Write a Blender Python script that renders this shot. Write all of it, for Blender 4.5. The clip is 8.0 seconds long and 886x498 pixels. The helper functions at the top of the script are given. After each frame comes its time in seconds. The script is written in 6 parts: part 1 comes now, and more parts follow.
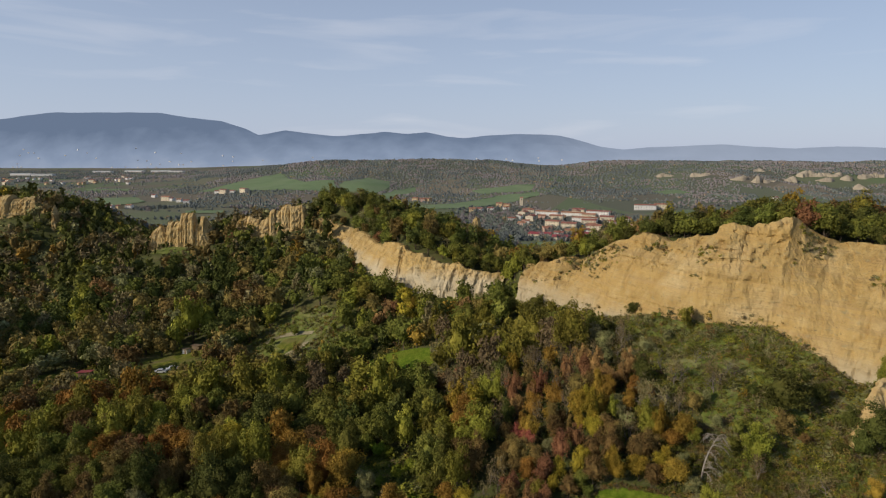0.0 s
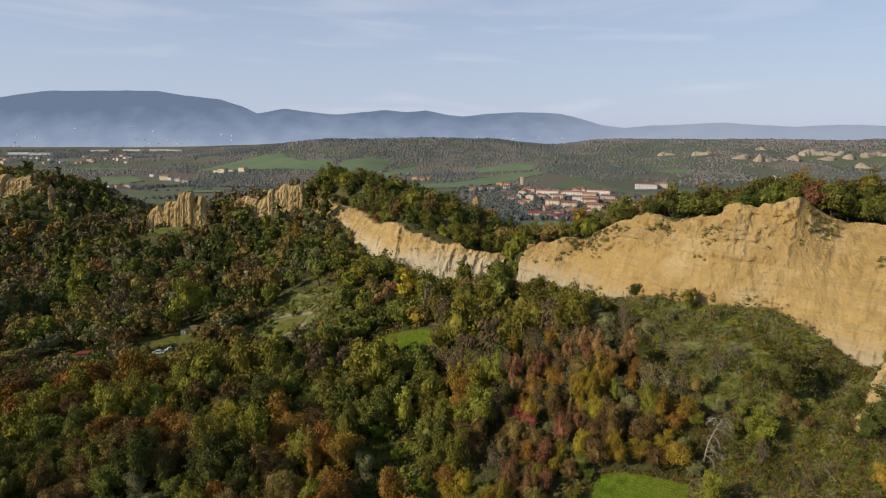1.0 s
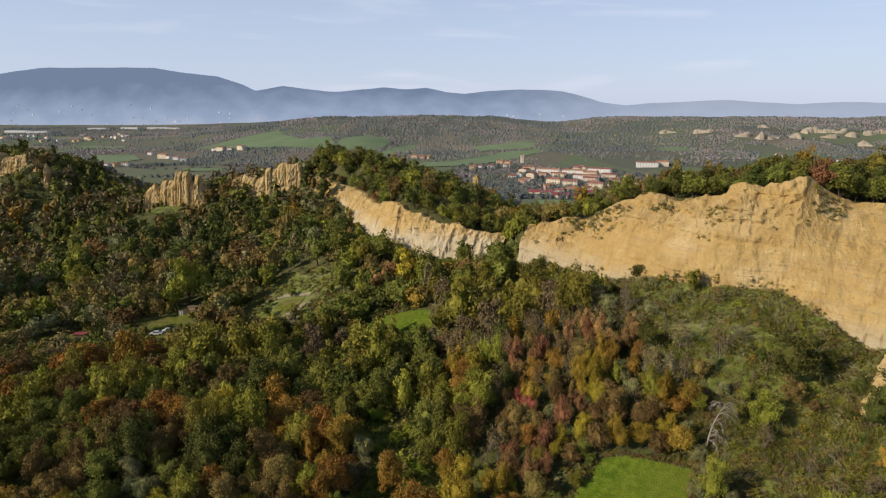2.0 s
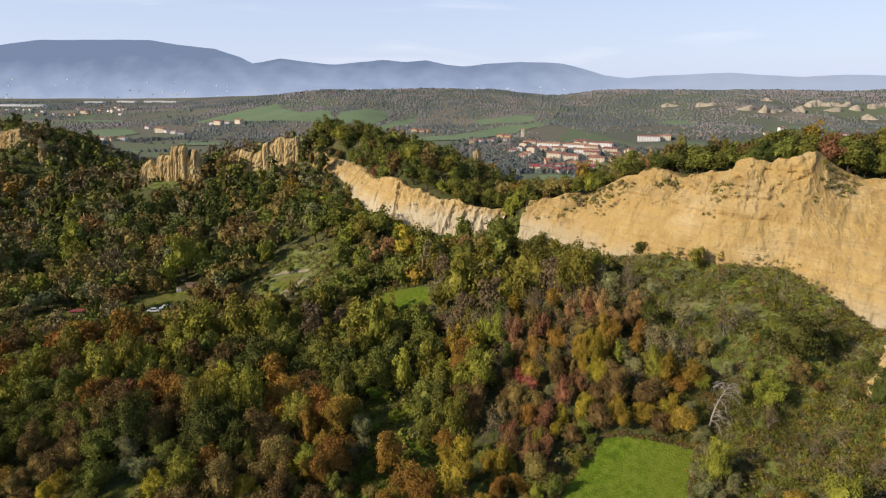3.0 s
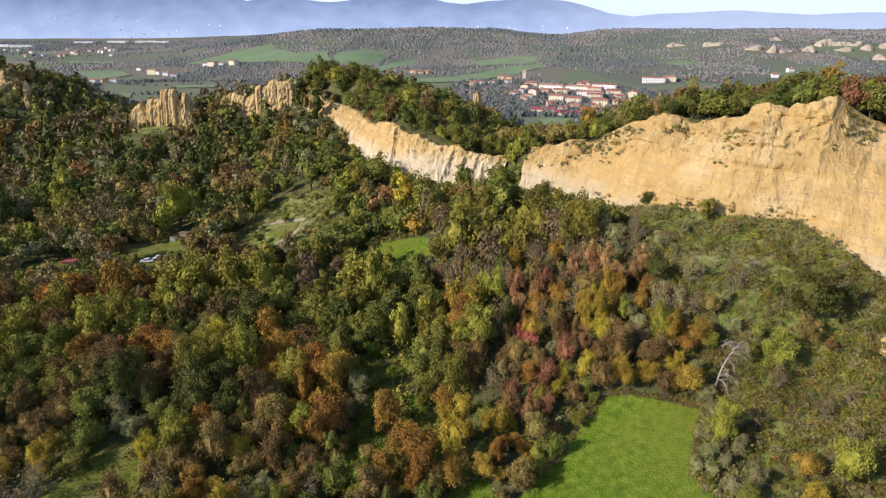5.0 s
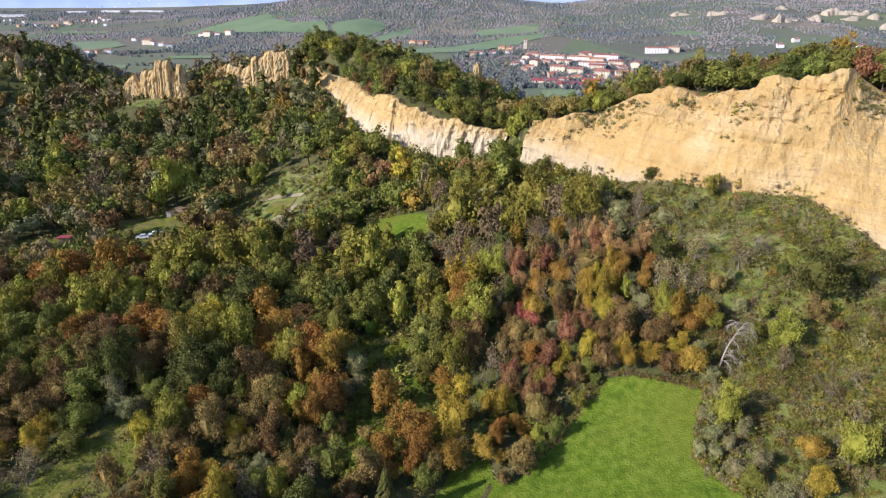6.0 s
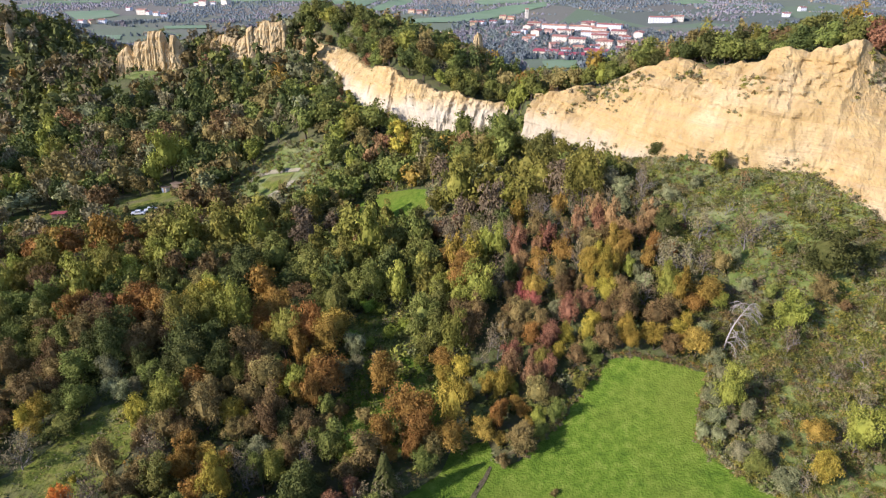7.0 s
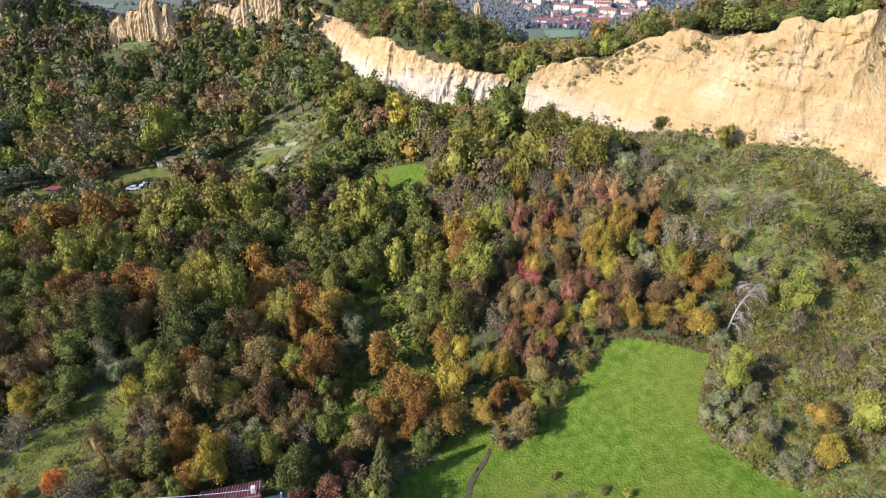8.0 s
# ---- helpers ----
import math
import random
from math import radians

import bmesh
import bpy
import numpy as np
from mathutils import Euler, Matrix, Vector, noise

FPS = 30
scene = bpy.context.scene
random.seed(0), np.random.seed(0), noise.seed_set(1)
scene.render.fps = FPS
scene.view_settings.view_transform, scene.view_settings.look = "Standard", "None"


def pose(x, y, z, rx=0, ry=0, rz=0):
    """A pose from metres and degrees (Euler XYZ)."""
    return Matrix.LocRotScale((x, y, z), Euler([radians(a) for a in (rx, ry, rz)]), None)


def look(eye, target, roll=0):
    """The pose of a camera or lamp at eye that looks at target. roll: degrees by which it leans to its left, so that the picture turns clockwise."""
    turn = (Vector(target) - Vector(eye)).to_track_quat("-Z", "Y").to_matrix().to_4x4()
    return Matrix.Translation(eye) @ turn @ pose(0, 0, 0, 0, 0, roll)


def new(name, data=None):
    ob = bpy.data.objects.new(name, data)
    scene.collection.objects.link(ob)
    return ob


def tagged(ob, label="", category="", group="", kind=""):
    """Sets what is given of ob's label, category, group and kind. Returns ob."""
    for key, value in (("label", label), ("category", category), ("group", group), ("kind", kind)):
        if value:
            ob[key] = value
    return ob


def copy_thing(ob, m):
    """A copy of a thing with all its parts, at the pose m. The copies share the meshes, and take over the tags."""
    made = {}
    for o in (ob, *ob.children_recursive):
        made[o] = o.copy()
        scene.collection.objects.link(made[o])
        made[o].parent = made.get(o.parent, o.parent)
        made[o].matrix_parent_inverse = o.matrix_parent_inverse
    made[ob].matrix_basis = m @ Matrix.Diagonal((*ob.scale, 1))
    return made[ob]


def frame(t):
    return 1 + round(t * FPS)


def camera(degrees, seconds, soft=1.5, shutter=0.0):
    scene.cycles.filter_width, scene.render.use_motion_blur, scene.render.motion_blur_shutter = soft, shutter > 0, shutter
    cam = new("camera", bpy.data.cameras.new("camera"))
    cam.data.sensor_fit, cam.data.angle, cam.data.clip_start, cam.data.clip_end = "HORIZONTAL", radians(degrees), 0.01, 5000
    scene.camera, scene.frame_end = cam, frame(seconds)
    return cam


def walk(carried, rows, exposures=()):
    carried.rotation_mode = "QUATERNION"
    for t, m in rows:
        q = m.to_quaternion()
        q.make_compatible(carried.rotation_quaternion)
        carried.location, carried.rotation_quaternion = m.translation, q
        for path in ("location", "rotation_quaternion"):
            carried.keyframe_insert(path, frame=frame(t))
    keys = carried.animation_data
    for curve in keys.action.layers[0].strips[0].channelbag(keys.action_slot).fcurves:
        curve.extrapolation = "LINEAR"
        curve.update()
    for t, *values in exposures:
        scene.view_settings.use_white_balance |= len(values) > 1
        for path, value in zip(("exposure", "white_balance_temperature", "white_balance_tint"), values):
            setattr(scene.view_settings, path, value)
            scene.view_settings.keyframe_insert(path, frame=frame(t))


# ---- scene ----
cam = camera(71.45, 8.0, soft=1.2)
# seconds, eye, pitch, yaw to the left, roll
PATH = [
    (0, 0.000, 0.000, 66.000, -8.914, -0.004, 0.136),
    (0.5, 0.049, 1.272, 65.985, -9.889, -0.003, 0.120),
    (1, 0.100, 2.579, 65.972, -10.853, -0.005, 0.106),
    (1.5, 0.151, 3.917, 65.961, -11.815, -0.009, 0.093),
    (3, 0.315, 8.070, 65.936, -15.214, -0.023, 0.055),
    (3.5, 0.373, 9.484, 65.930, -16.535, -0.028, 0.042),
    (4, 0.434, 10.907, 65.925, -17.875, -0.032, 0.028),
    (4.5, 0.498, 12.332, 65.922, -19.136, -0.035, 0.012),
    (6, 0.707, 16.579, 65.914, -22.923, -0.033, -0.047),
    (6.5, 0.784, 17.970, 65.913, -24.180, -0.026, -0.072),
    (7, 0.865, 19.340, 65.911, -25.459, -0.017, -0.100),
    (7.5, 0.950, 20.685, 65.909, -26.751, -0.004, -0.133),
    (8, 1.040, 22.000, 65.908, -28.044, 0.014, -0.169),
]
walk(cam, [(t, pose(x, y, z, 90 + p, 0, w) @ pose(0, 0, 0, 0, 0, r)) for t, x, y, z, p, w, r in PATH],
     exposures=[(0, -0.2, 6700, 11.5), (1.5, 0.0, 6700, 12.5), (3, 0.28, 6650, 14.5), (4.5, 0.58, 6300, 17), (6, 0.86, 5720, 21.5), (8, 1.09, 5350, 25)])

# ---------------------------------------------------------------- light
SUN_AZ, SUN_EL = radians(245), radians(28)      # compass from +y, clockwise; height
sun_way = Vector((math.sin(SUN_AZ) * math.cos(SUN_EL), math.cos(SUN_AZ) * math.cos(SUN_EL), math.sin(SUN_EL)))
world = bpy.data.worlds.new("world")
scene.world = world
world.use_nodes = True
wn = world.node_tree
wn.nodes.clear()
w_out = wn.nodes.new("ShaderNodeOutputWorld")
w_bg = wn.nodes.new("ShaderNodeBackground")
w_sky = wn.nodes.new("ShaderNodeTexSky")
w_sky.sky_type = "NISHITA"
w_sky.sun_disc = False
w_sky.sun_elevation, w_sky.sun_rotation = SUN_EL, SUN_AZ
w_sky.altitude, w_sky.air_density, w_sky.dust_density, w_sky.ozone_density = 300, 1.0, 0.6, 2.5
w_bg.inputs["Strength"].default_value = 0.105
# thin high cirrus, wider than tall
w_tc = wn.nodes.new("ShaderNodeTexCoord")
w_map = wn.nodes.new("ShaderNodeMapping")
w_map.inputs["Scale"].default_value = (2.2, 1.0, 17.0)
w_map.inputs["Rotation"].default_value = (0, radians(-5), 0)
w_noise = wn.nodes.new("ShaderNodeTexNoise")
w_noise.inputs["Scale"].default_value = 1.6
w_noise.inputs["Detail"].default_value = 6
w_noise.inputs["Distortion"].default_value = 0.6
w_ramp = wn.nodes.new("ShaderNodeMapRange")
w_ramp.inputs["From Min"].default_value, w_ramp.inputs["From Max"].default_value = 0.56, 0.8
w_ramp.inputs["To Max"].default_value = 0.3
w_mix = wn.nodes.new("ShaderNodeMix")
w_mix.data_type = "RGBA"
w_mix.inputs["B"].default_value = (8.4, 8.6, 9.2, 1)
wn.links.new(w_tc.outputs["Generated"], w_map.inputs["Vector"])
wn.links.new(w_map.outputs["Vector"], w_noise.inputs["Vector"])
wn.links.new(w_noise.outputs["Fac"], w_ramp.inputs["Value"])
wn.links.new(w_ramp.outputs["Result"], w_mix.inputs["Factor"])
# pale haze that thickens towards the horizon
w_sep = wn.nodes.new("ShaderNodeSeparateXYZ")
w_hz = wn.nodes.new("ShaderNodeMapRange")
w_hz.inputs["From Min"].default_value, w_hz.inputs["From Max"].default_value = -0.02, 0.6
w_hz.inputs["To Min"].default_value, w_hz.inputs["To Max"].default_value = 0.85, 0.0
w_haze = wn.nodes.new("ShaderNodeMix")
w_haze.data_type = "RGBA"
w_haze.inputs["B"].default_value = (5.0, 5.95, 7.95, 1)
wn.links.new(w_tc.outputs["Generated"], w_sep.inputs["Vector"])
wn.links.new(w_sep.outputs["Z"], w_hz.inputs["Value"])
wn.links.new(w_hz.outputs["Result"], w_haze.inputs["Factor"])
wn.links.new(w_sky.outputs["Color"], w_haze.inputs["A"])
wn.links.new(w_haze.outputs["Result"], w_mix.inputs["A"])
wn.links.new(w_mix.outputs["Result"], w_bg.inputs["Color"])
wn.links.new(w_bg.outputs["Background"], w_out.inputs["Surface"])

sun_data = bpy.data.lights.new("sun", "SUN")
sun_data.energy, sun_data.angle, sun_data.color = 4.1, radians(0.55), (1.0, 0.90, 0.74)
sun = new("sun", sun_data)
sun.matrix_world = look(sun_way * 400, (0, 0, 0))

# ---------------------------------------------------------------- small helpers
rng = np.random.default_rng(7)


def ss(a, b, x):
    t = np.clip((x - a) / (b - a), 0, 1)
    return t * t * (3 - 2 * t)


def vnoise(x, y, seed=0):
    """Smooth value noise in 0..1 over the plane."""
    xi, yi = np.floor(x).astype(np.int64), np.floor(y).astype(np.int64)
    fx, fy = x - xi, y - yi
    fx, fy = fx * fx * (3 - 2 * fx), fy * fy * (3 - 2 * fy)

    def h(a, b):
        n = (a * 374761393 + b * 668265263 + seed * 1442695041) & 0x7FFFFFFF
        n = ((n ^ (n >> 13)) * 1274126177) & 0x7FFFFFFF
        return ((n ^ (n >> 16)) & 0xFFFF) / 65535.0

    top = h(xi, yi) * (1 - fx) + h(xi + 1, yi) * fx
    bot = h(xi, yi + 1) * (1 - fx) + h(xi + 1, yi + 1) * fx
    return top * (1 - fy) + bot * fy


def fbm(x, y, seed=0, octaves=4):
    out, amp, tot = 0 * (x + y), 1.0, 0.0
    for o in range(octaves):
        out = out + amp * vnoise(x * 2.0**o, y * 2.0**o, seed + o)
        tot += amp
        amp *= 0.5
    return out / tot


def mesh_from(name, verts, faces, mats=(), index=None, smooth=False):
    """A mesh from arrays: verts (n, 3) and faces (m, 3 or 4)."""
    me = bpy.data.meshes.new(name)
    verts, faces = np.asarray(verts, np.float32), np.asarray(faces, np.int32)
    k = faces.shape[1]
    me.vertices.add(len(verts))
    me.vertices.foreach_set("co", verts.ravel())
    me.loops.add(faces.size)
    me.loops.foreach_set("vertex_index", faces.ravel())
    me.polygons.add(len(faces))
    me.polygons.foreach_set("loop_start", np.arange(0, faces.size, k, dtype=np.int32))
    me.polygons.foreach_set("loop_total", np.full(len(faces), k, np.int32))
    if index is not None:
        me.polygons.foreach_set("material_index", np.asarray(index, np.int32))
    me.polygons.foreach_set("use_smooth", np.full(len(faces), smooth))
    for m in mats:
        me.materials.append(m)
    me.update(calc_edges=True)
    return me


def part(name, data, parent, label=""):
    """One mesh under a thing or under a part."""
    ob = new(name, data)
    ob.parent = parent
    return tagged(ob, label=label)


def bm_mesh(name, bm, *mats):
    me = bpy.data.meshes.new(name)
    bm.to_mesh(me)
    bm.free()
    for m in mats:
        me.materials.append(m)
    return me


def grid_faces(nu, nv):
    """Quads of a grid whose vertices run v fastest."""
    i = (np.arange(nu - 1)[:, None] * nv + np.arange(nv - 1)[None, :]).ravel()
    return np.stack([i, i + nv, i + nv + 1, i + 1], 1)


# ---------------------------------------------------------------- materials
def material(name, colors, scale=1.0, rough=0.9, bump=0.0, bump_scale=8.0, detail=5, stretch=(1, 1, 1), spread=0.0,
             translucent=0.0, coords="Object", lo=0.3, hi=0.7, second=None, metallic=0.0, leafy=0.0):
    """A node material: a ramp of colours over noise, a finer relief, and a hue that changes from object to object."""
    m = bpy.data.materials.new(name)
    m.use_nodes = True
    nt = m.node_tree
    nodes, links = nt.nodes, nt.links
    bsdf = nodes["Principled BSDF"]
    bsdf.inputs["Roughness"].default_value = rough
    bsdf.inputs["Metallic"].default_value = metallic
    bsdf.inputs["Specular IOR Level"].default_value = 0.08
    tc = nodes.new("ShaderNodeTexCoord")
    mp = nodes.new("ShaderNodeMapping")
    mp.inputs["Scale"].default_value = stretch
    links.new(tc.outputs[coords], mp.inputs["Vector"])
    nz = nodes.new("ShaderNodeTexNoise")
    nz.inputs["Scale"].default_value = scale
    nz.inputs["Detail"].default_value = detail
    nz.inputs["Roughness"].default_value = 0.62
    links.new(mp.outputs["Vector"], nz.inputs["Vector"])
    rp = nodes.new("ShaderNodeValToRGB")
    el = rp.color_ramp.elements
    for i, c in enumerate(colors):
        p = lo + (hi - lo) * i / max(1, len(colors) - 1)
        e = el[i] if i < 2 else el.new(p)
        e.position, e.color = p, (*c, 1)
    links.new(nz.outputs["Fac"], rp.inputs["Fac"])
    color = rp.outputs["Color"]
    if second:
        n2 = nodes.new("ShaderNodeTexNoise")
        n2.inputs["Scale"].default_value = second[0]
        n2.inputs["Detail"].default_value = 4
        links.new(tc.outputs[coords], n2.inputs["Vector"])
        mr = nodes.new("ShaderNodeMapRange")
        mr.inputs["From Min"].default_value, mr.inputs["From Max"].default_value = second[2], second[3]
        links.new(n2.outputs["Fac"], mr.inputs["Value"])
        mx = nodes.new("ShaderNodeMix")
        mx.data_type = "RGBA"
        links.new(mr.outputs["Result"], mx.inputs["Factor"])
        links.new(color, mx.inputs["A"])
        mx.inputs["B"].default_value = (*second[1], 1)
        color = mx.outputs["Result"]
    if spread:
        oi = nodes.new("ShaderNodeObjectInfo")
        hs = nodes.new("ShaderNodeHueSaturation")
        for key, lo_, hi_ in (("Hue", 0.5 - 0.035 * spread, 0.5 + 0.03 * spread), ("Value", 1 - 0.3 * spread, 1 + 0.35 * spread)):
            r = nodes.new("ShaderNodeMapRange")
            r.inputs["To Min"].default_value, r.inputs["To Max"].default_value = lo_, hi_
            links.new(oi.outputs["Random"], r.inputs["Value"])
            links.new(r.outputs["Result"], hs.inputs[key])
        # a slow change of tone from place to place
        ge = nodes.new("ShaderNodeNewGeometry")
        pn = nodes.new("ShaderNodeTexNoise")
        pn.inputs["Scale"].default_value, pn.inputs["Detail"].default_value = 0.16, 2
        links.new(ge.outputs["Position"], pn.inputs["Vector"])
        pr = nodes.new("ShaderNodeMapRange")
        pr.inputs["From Min"].default_value, pr.inputs["From Max"].default_value = 0.3, 0.7
        pr.inputs["To Min"].default_value, pr.inputs["To Max"].default_value = 0.72, 1.3
        links.new(pn.outputs["Fac"], pr.inputs["Value"])
        mul = nodes.new("ShaderNodeMath")
        mul.operation = "MULTIPLY"
        isl = nodes.new("ShaderNodeMapRange")
        isl.inputs["To Min"].default_value, isl.inputs["To Max"].default_value = 1 - 0.75 * leafy, 1 + 0.6 * leafy
        links.new(ge.outputs["Random Per Island"], isl.inputs["Value"])
        twice = nodes.new("ShaderNodeMath")
        twice.operation = "MULTIPLY"
        links.new(isl.outputs["Result"], twice.inputs[0])
        links.new(pr.outputs["Result"], twice.inputs[1])
        links.new(r.outputs["Result"], mul.inputs[0])
        links.new(twice.outputs["Value"], mul.inputs[1])
        links.new(mul.outputs["Value"], hs.inputs["Value"])
        links.new(color, hs.inputs["Color"])
        color = hs.outputs["Color"]
    links.new(color, bsdf.inputs["Base Color"])
    if bump:
        nb = nodes.new("ShaderNodeTexNoise")
        nb.inputs["Scale"].default_value = bump_scale
        nb.inputs["Detail"].default_value = 6
        links.new(mp.outputs["Vector"], nb.inputs["Vector"])
        bp = nodes.new("ShaderNodeBump")
        bp.inputs["Strength"].default_value = 0.8
        bp.inputs["Distance"].default_value = bump
        links.new(nb.outputs["Fac"], bp.inputs["Height"])
        links.new(bp.outputs["Normal"], bsdf.inputs["Normal"])
    if translucent:
        tr = nodes.new("ShaderNodeBsdfTranslucent")
        links.new(color, tr.inputs["Color"])
        ms = nodes.new("ShaderNodeMixShader")
        ms.inputs["Fac"].default_value = translucent
        links.new(bsdf.outputs["BSDF"], ms.inputs[1])
        links.new(tr.outputs["BSDF"], ms.inputs[2])
        links.new(ms.outputs["Shader"], nodes["Material Output"].inputs["Surface"])
    return m


def leaf(name, a, b, c):
    return material(name, (a, b, c), scale=1.3, rough=0.7, spread=0.6, translucent=0.10, leafy=0.24, coords="Object", lo=0.30, hi=0.66)


LEAF = {
    "oak": leaf("oak_leaves", (0.076, 0.084, 0.017), (0.140, 0.147, 0.028), (0.223, 0.216, 0.043)),
    "dark": leaf("dark_leaves", (0.039, 0.047, 0.011), (0.073, 0.081, 0.018), (0.119, 0.123, 0.031)),
    "lime": leaf("lime_leaves", (0.116, 0.119, 0.017), (0.200, 0.193, 0.028), (0.288, 0.265, 0.045)),
    "yellow": leaf("yellow_leaves", (0.149, 0.128, 0.017), (0.279, 0.209, 0.026), (0.419, 0.302, 0.042)),
    "orange": leaf("orange_leaves", (0.140, 0.098, 0.019), (0.265, 0.156, 0.028), (0.381, 0.225, 0.045)),
    "brown": leaf("brown_leaves", (0.091, 0.073, 0.024), (0.177, 0.125, 0.039), (0.284, 0.197, 0.063)),
    "rust": leaf("rust_leaves", (0.130, 0.082, 0.033), (0.242, 0.125, 0.052), (0.335, 0.186, 0.079)),
    "olive": leaf("olive_leaves", (0.116, 0.116, 0.047), (0.191, 0.184, 0.076), (0.279, 0.262, 0.113)),
    "twig": leaf("grey_twigs", (0.125, 0.097, 0.043), (0.187, 0.147, 0.069), (0.261, 0.209, 0.103)),
}
MAT_CRIMSON = leaf("crimson_leaves", (0.160, 0.060, 0.036), (0.290, 0.090, 0.058), (0.390, 0.150, 0.090))
MAT_BARK = material("bark", ((0.06, 0.045, 0.032), (0.13, 0.10, 0.075)), scale=3, stretch=(3, 3, 0.6), bump=0.03, bump_scale=14)
MAT_TWIGWOOD = material("grey_twig_wood", ((0.15, 0.125, 0.10), (0.24, 0.205, 0.17)), scale=3, stretch=(3, 3, 0.6))
MAT_DEADWOOD = material("dead_wood", ((0.26, 0.22, 0.175), (0.38, 0.335, 0.28)), scale=3, stretch=(3, 3, 0.6), bump=0.02)
MAT_GROUND = material("valley_ground", ((0.045, 0.05, 0.018), (0.075, 0.085, 0.025), (0.13, 0.11, 0.05)), scale=0.09, bump=0.25, bump_scale=1.3,
                      second=(0.9, (0.10, 0.085, 0.05), 0.52, 0.75), coords="Object", detail=9)


def far_farmland(m):
    """Beyond the ridges the ground turns into a patchwork of stubble, plough and pasture, painted paler for haze."""
    nodes, links = m.node_tree.nodes, m.node_tree.links
    bsdf = nodes["Principled BSDF"]
    near = bsdf.inputs["Base Color"].links[0].from_socket
    tc = nodes.new("ShaderNodeTexCoord")
    mp = nodes.new("ShaderNodeMapping")
    mp.inputs["Scale"].default_value = (0.006, 0.0038, 0.001)
    mp.inputs["Rotation"].default_value = (0, 0, 0.5)
    vo = nodes.new("ShaderNodeTexVoronoi")
    vo.inputs["Scale"].default_value = 1.0
    rp = nodes.new("ShaderNodeValToRGB")
    # field colours, lifted to carry the haze of distance
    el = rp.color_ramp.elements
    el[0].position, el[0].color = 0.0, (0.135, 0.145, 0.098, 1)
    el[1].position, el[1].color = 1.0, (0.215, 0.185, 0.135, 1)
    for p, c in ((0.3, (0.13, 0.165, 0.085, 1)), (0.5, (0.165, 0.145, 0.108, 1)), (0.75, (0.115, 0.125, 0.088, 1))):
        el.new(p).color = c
    sx = nodes.new("ShaderNodeSeparateXYZ")
    links.new(tc.outputs["Object"], mp.inputs["Vector"])
    links.new(mp.outputs["Vector"], vo.inputs["Vector"])
    links.new(vo.outputs["Color"], sx.inputs["Vector"])
    links.new(sx.outputs["X"], rp.inputs["Fac"])
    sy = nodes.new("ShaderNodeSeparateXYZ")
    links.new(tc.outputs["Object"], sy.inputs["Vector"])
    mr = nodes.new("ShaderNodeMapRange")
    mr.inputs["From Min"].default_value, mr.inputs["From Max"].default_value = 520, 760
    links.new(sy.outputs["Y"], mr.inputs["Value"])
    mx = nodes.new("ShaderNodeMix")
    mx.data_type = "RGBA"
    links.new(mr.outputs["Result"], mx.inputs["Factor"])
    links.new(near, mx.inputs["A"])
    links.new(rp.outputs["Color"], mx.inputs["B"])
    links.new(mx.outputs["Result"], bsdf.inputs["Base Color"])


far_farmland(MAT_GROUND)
MAT_FIELD = material("field_grass", ((0.058, 0.098, 0.008), (0.092, 0.140, 0.011), (0.140, 0.178, 0.022)), scale=0.8, bump=0.3, bump_scale=3.0, detail=12, lo=0.34, hi=0.66,
                     second=(0.07, (0.135, 0.150, 0.020), 0.46, 0.8))
MAT_MEADOW = material("meadow_grass", ((0.072, 0.085, 0.013), (0.122, 0.138, 0.019), (0.195, 0.180, 0.042)), scale=0.45, bump=0.25, bump_scale=2.5, detail=11, lo=0.36, hi=0.64,
                      second=(0.14, (0.150, 0.125, 0.058), 0.46, 0.72))


